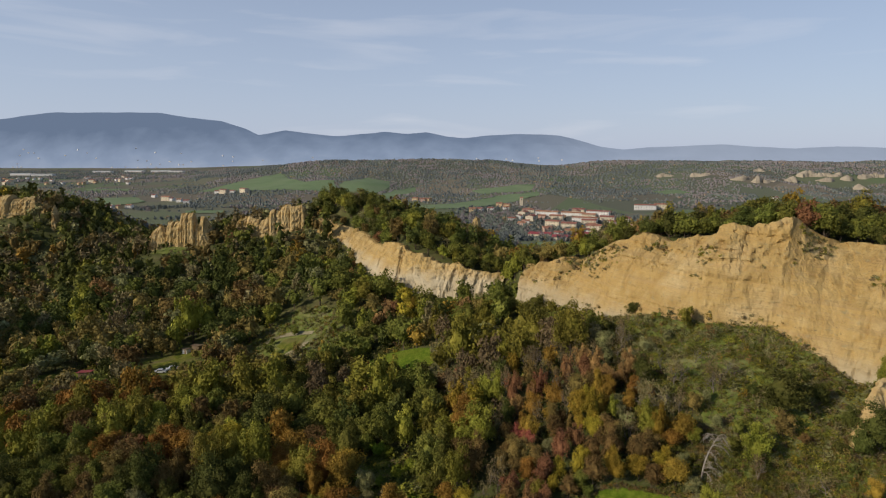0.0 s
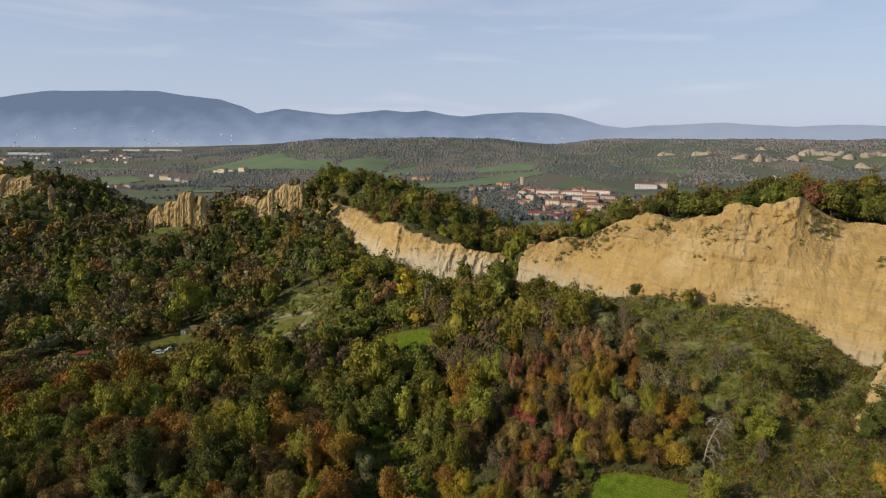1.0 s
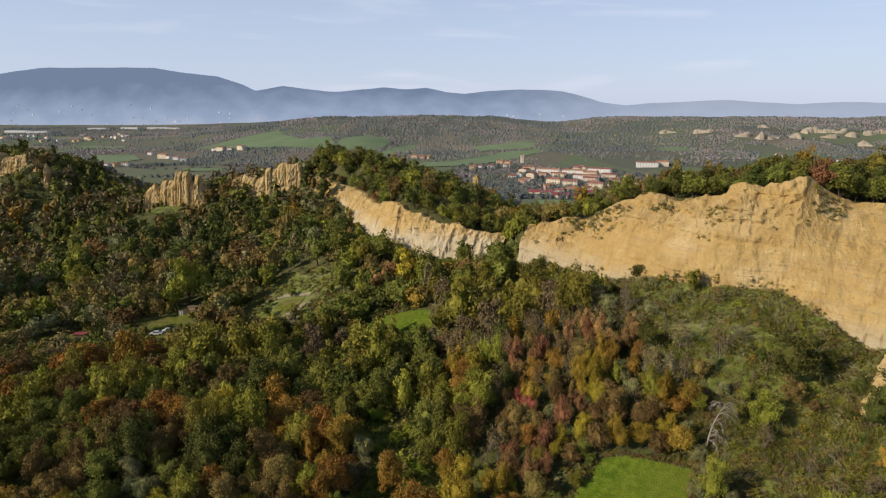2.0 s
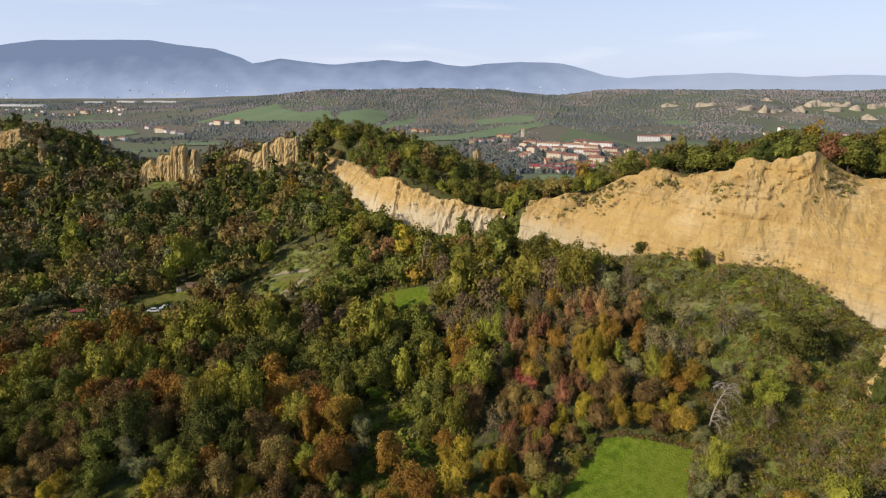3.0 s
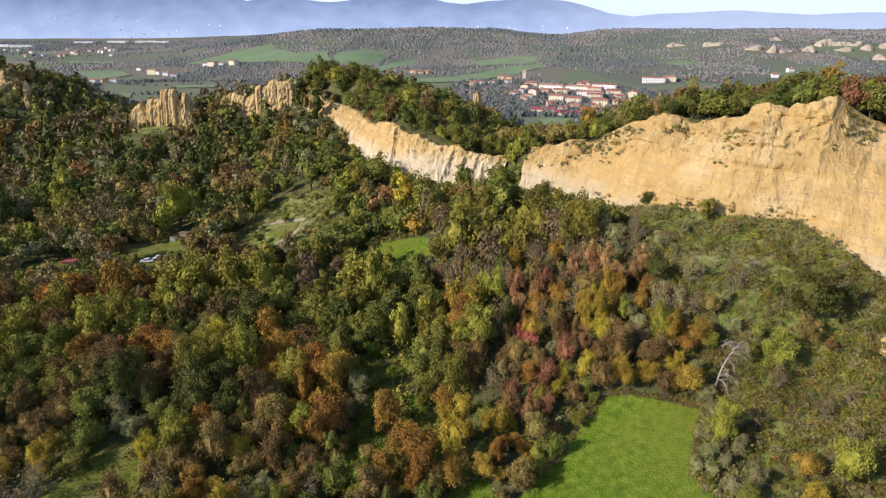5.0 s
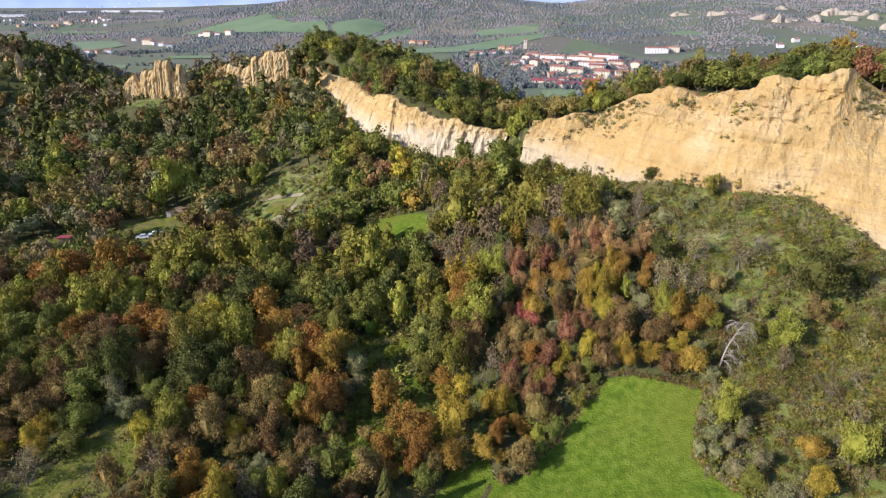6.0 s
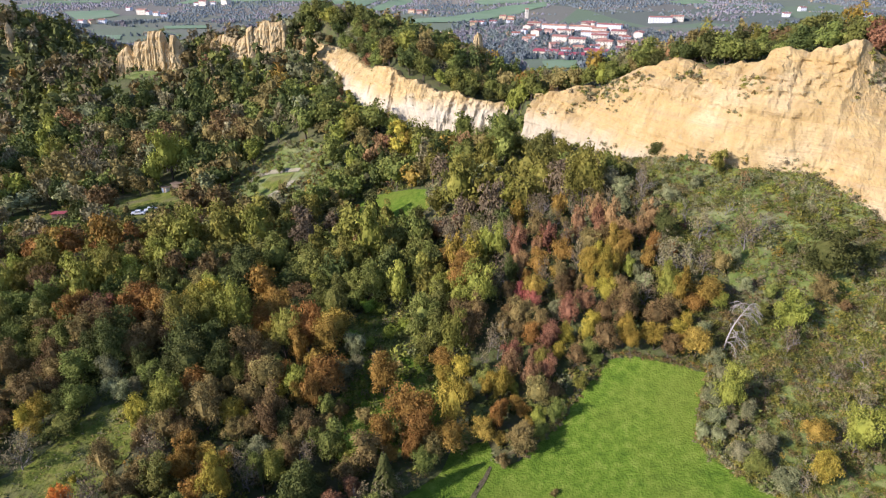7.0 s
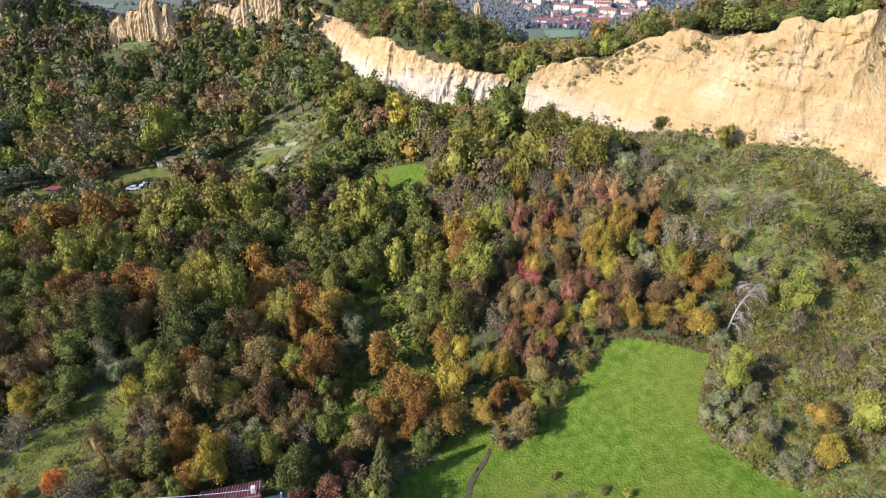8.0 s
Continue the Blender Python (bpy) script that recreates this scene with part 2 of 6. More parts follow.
def rock(name, ramp, pale, pale_from, pale_to):
    """Bedded sandstone: uneven ochre, thin level strata, rain streaks, and a paler bed where given by height."""
    m = material(name, ramp, scale=0.35, bump=0.5, bump_scale=1.6, detail=9, stretch=(1, 1, 0.5), second=(0.09, (0.51, 0.39, 0.20), 0.52, 0.78))
    nodes, links = m.node_tree.nodes, m.node_tree.links
    bsdf = nodes["Principled BSDF"]
    color = bsdf.inputs["Base Color"].links[0].from_socket
    tc = nodes.new("ShaderNodeTexCoord")

    def layer(color, scale, size, lo, hi, to, much):
        mp = nodes.new("ShaderNodeMapping")
        mp.inputs["Scale"].default_value = scale
        nz = nodes.new("ShaderNodeTexNoise")
        nz.inputs["Scale"].default_value, nz.inputs["Detail"].default_value = size, 5
        mr = nodes.new("ShaderNodeMapRange")
        mr.inputs["From Min"].default_value, mr.inputs["From Max"].default_value, mr.inputs["To Max"].default_value = lo, hi, much
        mx = nodes.new("ShaderNodeMix")
        mx.data_type = "RGBA"
        mx.inputs["B"].default_value = (*to, 1)
        links.new(tc.outputs["Object"], mp.inputs["Vector"])
        links.new(mp.outputs["Vector"], nz.inputs["Vector"])
        links.new(nz.outputs["Fac"], mr.inputs["Value"])
        links.new(mr.outputs["Result"], mx.inputs["Factor"])
        links.new(color, mx.inputs["A"])
        return mx.outputs["Result"]

    # beds stand out a little from one another
    bed = nodes.new("ShaderNodeMapping")
    bed.inputs["Scale"].default_value = (0.12, 0.12, 2.4)
    bn = nodes.new("ShaderNodeTexNoise")
    bn.inputs["Scale"].default_value, bn.inputs["Detail"].default_value = 1.0, 4
    bb = nodes.new("ShaderNodeBump")
    bb.inputs["Strength"].default_value, bb.inputs["Distance"].default_value = 0.5, 0.25
    links.new(tc.outputs["Object"], bed.inputs["Vector"])
    links.new(bed.outputs["Vector"], bn.inputs["Vector"])
    links.new(bn.outputs["Fac"], bb.inputs["Height"])
    links.new(bsdf.inputs["Normal"].links[0].from_socket, bb.inputs["Normal"])
    links.new(bb.outputs["Normal"], bsdf.inputs["Normal"])
    color = layer(color, (0.05, 0.05, 1.6), 1.0, 0.5, 0.66, (0.36, 0.24, 0.11), 0.5)
    color = layer(color, (0.7, 0.7, 0.05), 1.0, 0.58, 0.78, (0.32, 0.23, 0.11), 0.16)
    color = layer(color, (0.02, 0.02, 0.55), 1.0, 0.48, 0.58, (0.44, 0.29, 0.10), 0.45)
    color = layer(color, (0.5, 0.5, 0.9), 1.0, 0.60, 0.74, (0.26, 0.23, 0.13), 0.6)
    color = layer(color, (2.6, 2.6, 4.0), 1.0, 0.45, 0.7, (0.30, 0.22, 0.12), 0.35)
    color = layer(color, (0.12, 0.12, 5.0), 1.0, 0.56, 0.66, (0.28, 0.185, 0.08), 0.38)
    # dark specks in the colour stand in for small shaded pits
    color = layer(color, (0.9, 0.9, 1.5), 1.0, 0.66, 0.72, (0.17, 0.13, 0.07), 0.6)
    sz = nodes.new("ShaderNodeSeparateXYZ")
    links.new(tc.outputs["Object"], sz.inputs["Vector"])
    nz = nodes.new("ShaderNodeTexNoise")
    nz.inputs["Scale"].default_value = 0.15
    links.new(tc.outputs["Object"], nz.inputs["Vector"])
    add = nodes.new("ShaderNodeMath")
    add.operation = "MULTIPLY_ADD"
    add.inputs[1].default_value = 8
    links.new(nz.outputs["Fac"], add.inputs[0])
    links.new(sz.outputs["Z"], add.inputs[2])
    mr = nodes.new("ShaderNodeMapRange")
    mr.inputs["From Min"].default_value, mr.inputs["From Max"].default_value = pale_from + 4, pale_to + 4
    links.new(add.outputs["Value"], mr.inputs["Value"])
    mx = nodes.new("ShaderNodeMix")
    mx.data_type = "RGBA"
    mx.inputs["B"].default_value = (*pale, 1)
    links.new(mr.outputs["Result"], mx.inputs["Factor"])
    links.new(color, mx.inputs["A"])
    links.new(mx.outputs["Result"], bsdf.inputs["Base Color"])
    return m


MAT_SAND = rock("yellow_sandstone", ((0.305, 0.195, 0.065), (0.388, 0.268, 0.099), (0.462, 0.338, 0.148)), (0.40, 0.335, 0.215), 26.0, 21.0)
MAT_PALE = rock("pale_sandstone", ((0.385, 0.255, 0.090), (0.465, 0.325, 0.125), (0.540, 0.400, 0.180)), (0.47, 0.395, 0.260), 21.5, 17.0)
MAT_TOWER = rock("tower_sandstone", ((0.395, 0.275, 0.112), (0.475, 0.345, 0.155), (0.550, 0.425, 0.215)), (0.437, 0.357, 0.205), -20, -30)
# far sandstone, washed out so that its colour includes the haze
MAT_SCAR = material("hazed_scar_sandstone", ((0.30, 0.255, 0.19), (0.40, 0.345, 0.26)), scale=0.05, bump=1.0, bump_scale=0.3, detail=7)
MAT_SLOPE = material("slope_grass", ((0.082, 0.112, 0.022), (0.140, 0.168, 0.038), (0.225, 0.218, 0.080)), scale=0.35, bump=0.25, bump_scale=2.2, detail=9,
                     second=(0.14, (0.22, 0.20, 0.11), 0.52, 0.75))
MAT_EARTH = material("dark_earth", ((0.045, 0.042, 0.018), (0.085, 0.070, 0.036), (0.13, 0.105, 0.055)), scale=1.5, bump=0.15, bump_scale=4, detail=8)
MAT_ROAD = material("asphalt_road", ((0.16, 0.16, 0.165), (0.22, 0.22, 0.225)), scale=0.1, detail=5)
MAT_TRACK = material("sandy_track", ((0.19, 0.165, 0.095), (0.27, 0.235, 0.14), (0.34, 0.295, 0.19)), scale=0.6, bump=0.1, detail=6)
# far grass, its colour paled and blued to hold the haze
MAT_FARFIELD = material("hazed_far_meadow", ((0.135, 0.195, 0.095), (0.165, 0.225, 0.115), (0.19, 0.23, 0.13)), scale=0.012, detail=6)

# ---------------------------------------------------------------- the lie of the land
# Escarpment, from the far ridge to the near end: foot x, y, z and top x, y, z
FAR_SCARP = [
    (-520, 700, -41, -519, 704, -40), (-262, 480, -8, -261, 484, -7), (-190, 402, 6, -189, 406, 7), (-132, 366, 19, -131, 370, 20),
    (-95, 352, 27, -93, 358, 29), (-72, 333, 24, -68, 338, 30), (-52, 314, 20, -46, 322, 26), (-36, 268, 17, -29, 276, 25),
    (-22, 244, 14, -17, 250, 29), (-7, 232, 12, -3, 241, 24), (10, 226, 12, 14, 232, 21), (20, 223, 13, 25, 231, 20),
    (24, 196, 19, 29, 203, 29),
]
NEAR_SCARP = [
    (36, 180, 21, 45, 193, 33.5), (46, 163, 23, 57, 172, 43.5), (54, 149, 27, 64, 160, 44), (64, 140, 28, 72, 150, 47),
    (75, 134, 28.5, 84, 145, 49), (79, 126, 26, 93, 143, 46), (80.1, 120, 19.4, 98, 138, 45), (85.5, 113, 23.1, 104, 130, 44),
    (92, 88, 12, 114, 108, 40), (112, 40, 8, 136, 56, 36), (130, -120, 6, 156, -116, 34),
]
SCARP = np.array(FAR_SCARP + NEAR_SCARP, float)


def scarp_at(x, y):
    """For each place: the height at the foot and the top of the escarpment nearest to it, the signed way from the foot line
    (positive in front of it), the width of the face and the height of the slope that falls from the foot."""
    shape = np.shape(x)
    p = np.stack([np.ravel(x), np.ravel(y)], 1)
    best = np.full(len(p), 1e9)
    out = np.zeros((len(p), 4))
    rise = np.full(len(p), -1e9)
    for a, b in zip(SCARP[:-1], SCARP[1:]):
        e = b[:2] - a[:2]
        t = np.clip(((p - a[:2]) @ e) / (e @ e), 0, 1)
        q = a[:2] + t[:, None] * e
        off = p - q
        d = np.hypot(*off.T)
        side = np.sign(e[1] * off[:, 0] - e[0] * off[:, 1])
        row = a + t[:, None] * (b - a)
        rise = np.maximum(rise, row[:, 2] - 0.44 * d)
        near = d < best
        best[near] = d[near]
        wide = np.hypot(row[:, 3] - row[:, 0], row[:, 4] - row[:, 1])
        out[near] = np.stack([row[:, 2], row[:, 5], side * d, wide], 1)[near]
    return [o.reshape(shape) for o in (*out.T, rise)]


def brow_at(x, y):
    """For each place: the signed way from the top line (positive before it) and the height of the nearest brow."""
    shape = np.shape(x)
    p = np.stack([np.ravel(x), np.ravel(y)], 1)
    best, out = np.full(len(p), 1e9), np.zeros((len(p), 2))
    for a, b in zip(SCARP[:-1, 3:], SCARP[1:, 3:]):
        e = b[:2] - a[:2]
        t = np.clip(((p - a[:2]) @ e) / (e @ e), 0, 1)
        off = p - (a[:2] + t[:, None] * e)
        d = np.hypot(*off.T)
        side = np.where(e[1] * off[:, 0] - e[0] * off[:, 1] >= 0, 1, -1)
        near = d < best
        best[near] = d[near]
        out[near] = np.stack([side * d, a[2] + t * (b[2] - a[2])], 1)[near]
    return [o.reshape(shape) for o in out.T]


def smax(a, b, k):
    h = np.clip(0.5 + 0.5 * (a - b) / k, 0, 1)
    return b * (1 - h) + a * h + k * h * (1 - h)


def far_land(x, y):
    """The plain with its hills, beyond the ridges."""
    yy = np.maximum(y, 300)
    right = ss(-0.48, -0.15, x / yy)
    z = -46 + 4 * (fbm(x / 300, y / 300, 3) - 0.5)
    z = z + right * ss(1250, 2350, y) * 62 * (1 - 0.45 * ss(2500, 3400, y))
    z = z + right * ss(1150, 1700, y) * 60 * (fbm(x / 420, y / 420, 11) - 0.45)
    z = z + ss(0.25, 0.6, x / yy) * ss(500, 1500, y) * 34 * (fbm(x / 210, y / 260, 21) - 0.15)
    z = z + (1 - right) * ss(1500, 2400, y) * 10 * fbm(x / 300, y / 300, 31)
    return z


def land(x, y):
    """The height of the ground."""
    x, y = np.asarray(x, float), np.asarray(y, float)
    # valley floor with the field, falling away to the stream on the left
    v = -3 + 0.17 * np.logaddexp(0, (x - 8) / 4) * 4 + 0.035 * (np.clip(y, 40, 130) - 86)
    v = v - 0.10 * np.clip(-x, 0, 140) * ss(140, 200, y) - 3 * ss(60, 110, -x) * (1 - ss(140, 200, y))
    v = np.minimum(v, 14 + 0 * v) + 1.2 * (fbm(x / 18, y / 18, 5) - 0.5)
    # wooded side rising to the ridge with the towers
    left = -9 + 30 * ss(236, 345, y + 0.10 * (x + 100)) * ss(-235, -150, x) - 14 * ss(-150, -230, x)
    v = np.where(y > 200, v + (left + 9) * ss(205, 240, y) * (1 - ss(-45, 10, x)) * 1.0, v)
    # slope up to the foot of the escarpment, and the plateau above it
    zf, zt, d, wide, slope = scarp_at(x, y)
    z = np.where(d > 0, smax(v, slope, 5.0) - 1.0, zf)
    front, brow = brow_at(x, y)
    behind = -d
    across = np.clip(behind - 1.5, 0, None) / np.maximum(behind - 1.5 + np.maximum(front, 0), 0.5)
    up = np.where(front > 0, zf - 1 + (brow + 0.3 - zf) * ss(0.3, 1.0, across), brow - 0.7)
    up = up + 1.5 * (fbm(x / 14, y / 14, 9) - 0.4) * ss(0, 8, -front)
    knoll = 13 * np.exp(-(((x + 45) / 32) ** 2 + ((y - 325) / 40) ** 2)) + 6 * np.exp(-(((x + 5) / 30) ** 2 + ((y - 268) / 25) ** 2))
    up = up + knoll * ss(0, 11, -front)
    z = np.where(behind > 0, up, z)
    # back of the ridge, down to the plain
    back = ss(24, 180, -front - 0.28 * np.clip(x - 40, 0, 400))
    rear = ss(352, 480, y + 0.12 * x) * (1 - ss(-110, -60, x))
    plain = far_land(x, y)
    mix = np.maximum(np.where(behind > 0, back, 0), rear)
    z = z * (1 - mix) + plain * mix
    # hill with the pale scars on the left
    r = np.hypot((x + 360) / 190, (y - 470) / 120)
    z = smax(z, -46 + 78 * np.exp(-r * r * 1.1), 8.0)
    r = np.hypot((x + 266) / 62, (y - 408) / 48)
    z = z + 17 * np.exp(-r * r)
    r = np.hypot((x + 246) / 50, (y - 378) / 55)
    z = z + 18 * np.exp(-r * r)
    # unseen western rise, added out of view to keep sun off the valley head
    r = np.hypot((x + 288) / 64, (y - 208) / 80)
    z = z + 78 * np.exp(-r * r)
    # low rocky rise in front of the town, and one on the right
    r = np.hypot((x - 20) / 60, (y - 560) / 50)
    z = z + 38 * np.exp(-r * r)
    r = np.hypot((x - 235) / 90, (y - 330) / 60)
    z = z + 16 * np.exp(-r * r)
    return np.where(y > 620, far_land(x, y) * ss(620, 800, y) + z * (1 - ss(620, 800, y)), z)


def spaced(lo, a, b, hi, step, grow):
    """Coordinates at even steps from a to b, then wider and wider out to lo and hi."""
    mid = list(np.arange(a, b + step / 2, step))
    s, c = step, mid[-1]
    while c < hi:
        s *= grow
        c += s
        mid.append(c)
    s, c = step, mid[0]
    while c > lo:
        s *= grow
        c -= s
        mid.insert(0, c)
    return np.array(mid)


gx, gy = spaced(-4600, -180, 124, 4600, 2.8, 1.045), spaced(-900, 40, 370, 4900, 2.8, 1.03)
GX, GY = np.meshgrid(gx, gy, indexing="ij")
GZ = land(GX, GY)
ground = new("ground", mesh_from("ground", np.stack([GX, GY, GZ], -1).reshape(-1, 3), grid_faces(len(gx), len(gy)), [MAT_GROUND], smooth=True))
tagged(ground, "rough valley ground of grass, scrub and leaf litter", "ground", kind="structure")


# ---------------------------------------------------------------- distant mountains
SKYLINE = [(-900, 235), (-300, 225), (0, 217), (105, 203), (290, 203), (340, 211), (400, 217), (440, 230), (462, 241), (490, 236), (510, 233),
           (550, 238), (600, 243), (680, 235), (720, 239), (755, 235), (790, 243), (820, 246), (860, 241), (920, 238), (985, 240), (1010, 245),
           (1060, 260), (1100, 264), (1150, 260), (1270, 255), (1340, 259), (1400, 262), (1470, 258), (1568, 260), (2400, 258)]


FOOTHILLS = []


def make_mountains():
    m = bpy.data.materials.new("hazy_mountain")
    m.use_nodes = True
    nt = m.node_tree
    nt.nodes.clear()
    out = nt.nodes.new("ShaderNodeOutputMaterial")
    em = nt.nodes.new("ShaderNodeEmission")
    tc = nt.nodes.new("ShaderNodeTexCoord")
    sep = nt.nodes.new("ShaderNodeSeparateXYZ")
    nt.links.new(tc.outputs["Object"], sep.inputs["Vector"])
    nz = nt.nodes.new("ShaderNodeTexNoise")
    nz.inputs["Scale"].default_value, nz.inputs["Detail"].default_value = 0.006, 14
    nt.links.new(tc.outputs["Object"], nz.inputs["Vector"])
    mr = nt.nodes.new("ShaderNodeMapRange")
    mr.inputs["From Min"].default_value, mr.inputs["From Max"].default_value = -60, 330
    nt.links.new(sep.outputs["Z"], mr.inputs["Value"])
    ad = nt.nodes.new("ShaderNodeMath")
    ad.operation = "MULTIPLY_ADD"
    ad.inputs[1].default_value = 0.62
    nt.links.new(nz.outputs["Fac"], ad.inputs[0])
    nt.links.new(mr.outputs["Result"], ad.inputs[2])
    # haze painted into the glow: paler blue towards the foot
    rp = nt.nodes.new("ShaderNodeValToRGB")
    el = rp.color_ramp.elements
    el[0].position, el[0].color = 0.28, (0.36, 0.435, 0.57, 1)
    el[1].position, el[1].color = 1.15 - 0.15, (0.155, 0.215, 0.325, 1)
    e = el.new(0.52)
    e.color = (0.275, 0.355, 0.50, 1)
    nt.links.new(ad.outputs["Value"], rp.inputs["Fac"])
    # the glow pales further to the right, painted as thicker haze
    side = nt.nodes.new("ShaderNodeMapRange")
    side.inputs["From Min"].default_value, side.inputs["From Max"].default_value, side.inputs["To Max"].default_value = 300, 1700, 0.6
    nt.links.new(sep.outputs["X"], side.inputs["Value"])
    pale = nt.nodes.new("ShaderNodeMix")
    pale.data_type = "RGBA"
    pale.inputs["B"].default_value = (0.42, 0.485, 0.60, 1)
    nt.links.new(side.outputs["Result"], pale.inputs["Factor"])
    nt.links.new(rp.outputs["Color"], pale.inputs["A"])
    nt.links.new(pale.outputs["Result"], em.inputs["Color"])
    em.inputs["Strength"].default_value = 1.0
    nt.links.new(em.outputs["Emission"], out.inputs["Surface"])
    px = np.linspace(-900, 2400, 420)
    sky = np.interp(px, *np.array(SKYLINE, float).T)
    sky = sky + 1.6 * (fbm(px / 30, 0 * px, 61, 3) - 0.5)
    a = np.arctan((px - 784) / 1090)
    rows = 26
    verts = []
    for j in range(rows):
        v = j / (rows - 1)
        dist = 4050 + 450 * v
        crest = 66 + (270 - sky) / 1090 * 4500
        z = -70 + (crest + 70) * v**0.8 + 60 * (fbm(px / 45, 0 * px + v * 5, 71) - 0.5) * np.sin(math.pi * v)
        verts.append(np.stack([dist * np.tan(a) , 0 * a + dist, z], 1))
    verts = np.stack(verts, 1).reshape(-1, 3)
    FOOTHILLS.append(verts.reshape(len(px), rows, 3))
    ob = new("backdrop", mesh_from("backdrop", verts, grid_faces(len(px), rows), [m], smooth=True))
    return tagged(ob, "blue hazy mountain range on the horizon", "mountains", kind="structure")


make_mountains()


# ---------------------------------------------------------------- cliffs and rocks
SURFACE = {}


def make_cliff(name, first, last, label, seed, mat, nv=60, step=0.4, lean_in=0.6, flutes=0.8, rough=1.5, knobs=(), gullies=2.2, bedding=0.9):
    """A face of the escarpment between two of its rows, fluted and ledged, with its brow turned in over the plateau."""
    rows = SCARP[first:last + 1]
    leng = np.r_[0, np.cumsum(np.hypot(*(np.diff(rows[:, :2], axis=0).T)))]
    s = np.arange(0, leng[-1], step)
    foot = np.stack([np.interp(s, leng, rows[:, k]) for k in range(3)], 1)
    top = np.stack([np.interp(s, leng, rows[:, k]) for k in range(3, 6)], 1)
    k = np.ones(7) / 7
    for arr in (foot, top):
        for c in range(2):
            pad = np.pad(arr[:, c], 3, mode="edge")
            arr[:, c] = np.convolve(pad, k, "valid")
    tang = np.gradient(foot[:, :2], axis=0)
    tang /= np.hypot(*tang.T)[:, None]
    out = np.stack([-tang[:, 1], tang[:, 0]], 1)
    out *= np.where((out * (foot - top)[:, :2]).sum(1) > 0, 1, -1)[:, None]
    top[:, 2] += 3.2 * (fbm(s / 7, 0 * s, seed + 1) - 0.45) + 1.8 * (fbm(s / 1.8, 0 * s, seed + 2) - 0.5)
    knob = sum((h * np.exp(-((s - at) / w) ** 4) for at, w, h in knobs), 0 * s)
    top[:, 2] += knob
    foot[:, 2] -= 3.0
    verts = []
    for j in range(nv + 3):
        v = min(1.0, j / (nv - 1))
        lean = v**2.2 * lean_in + v * (1 - lean_in)
        p = foot[:, :2] + (top - foot)[:, :2] * lean
        z = foot[:, 2] + (top - foot)[:, 2] * v
        up = (top - foot)[:, 2] * v
        mid = math.sin(math.pi * min(1, v * 0.98)) ** 0.5
        big = 4.2 * (fbm(s / 13, 0 * s + v * 0.8, seed + 3) - 0.5)
        flute = flutes * np.abs(2 * fbm(s / 3.2 + 0.12 * up, up / 26, seed + 4, 3) - 1)
        flute = flute * (0.35 + 1.3 * ss(0.45, 0.62, fbm(s / 19, 0 * s + v * 1.5, seed + 21, 2)))
        flute = flute + 0.9 * flutes * ss(0.60, 0.74, fbm(s / 2.2 + 0.04 * up, up / 18, seed + 8, 3))
        ledge = bedding * (fbm(z / 1.3 + s / 70, s / 30, seed + 5, 3) - 0.5) + 0.35 * ss(0.40, 0.60, fbm(z / 4.0, s / 40, seed + 9, 2))
        fine = rough * (0.6 + 1.8 * ss(0.5, 0.75, v)) * (fbm(s / 1.5, up / 1.5, seed + 6, 4) - 0.5) - 0.45 * ss(0.62, 0.35, v) * ss(0.58, 0.75, fbm(s / 0.9, up / 9, seed + 14, 2)) * ss(0.52, 0.66, fbm(s / 17, 0 * s, seed + 15, 2))
        gully = gullies * ss(0.62, 1.0, v) * np.abs(2 * fbm(s / 6.0 + 0.05 * up, 0 * s, seed + 12, 4) - 1)
        off = mid * (big - flute) + ledge + fine - gully * (1 - 0.5 * np.clip(knob, 0, 2)) + 1.4 + 0.8 * knob * ss(0.7, 0.92, v)
        if j >= nv:
            n = j - nv + 1
            off, z = off - 1.4 * n, z - (0.1, 0.5, 2.2)[n - 1]
        verts.append(np.stack([p[:, 0] + out[:, 0] * off, p[:, 1] + out[:, 1] * off, z], 1))
    SURFACE[name] = np.stack(verts, 1)
    verts = SURFACE[name].reshape(-1, 3)
    ob = new(name, mesh_from(name, verts, grid_faces(len(s), nv + 3)[:, ::-1], [mat], smooth=False))
    return tagged(ob, label, "cliff", kind="structure")


make_cliff("cliff_1", 5, 11, "pale fluted sandstone cliff below the wooded ridge", 100, MAT_PALE, lean_in=0.3, flutes=1.7, rough=0.8, gullies=1.4)
make_cliff("cliff_2", 12, 21, "high yellow sandstone cliff with ledges and gullies", 200, MAT_SAND, flutes=0.4, rough=1.2, gullies=0.9, bedding=1.0, knobs=((68.5, 3.4, 1.6), (79.5, 6.0, 1.5), (100, 3, 1.0)))


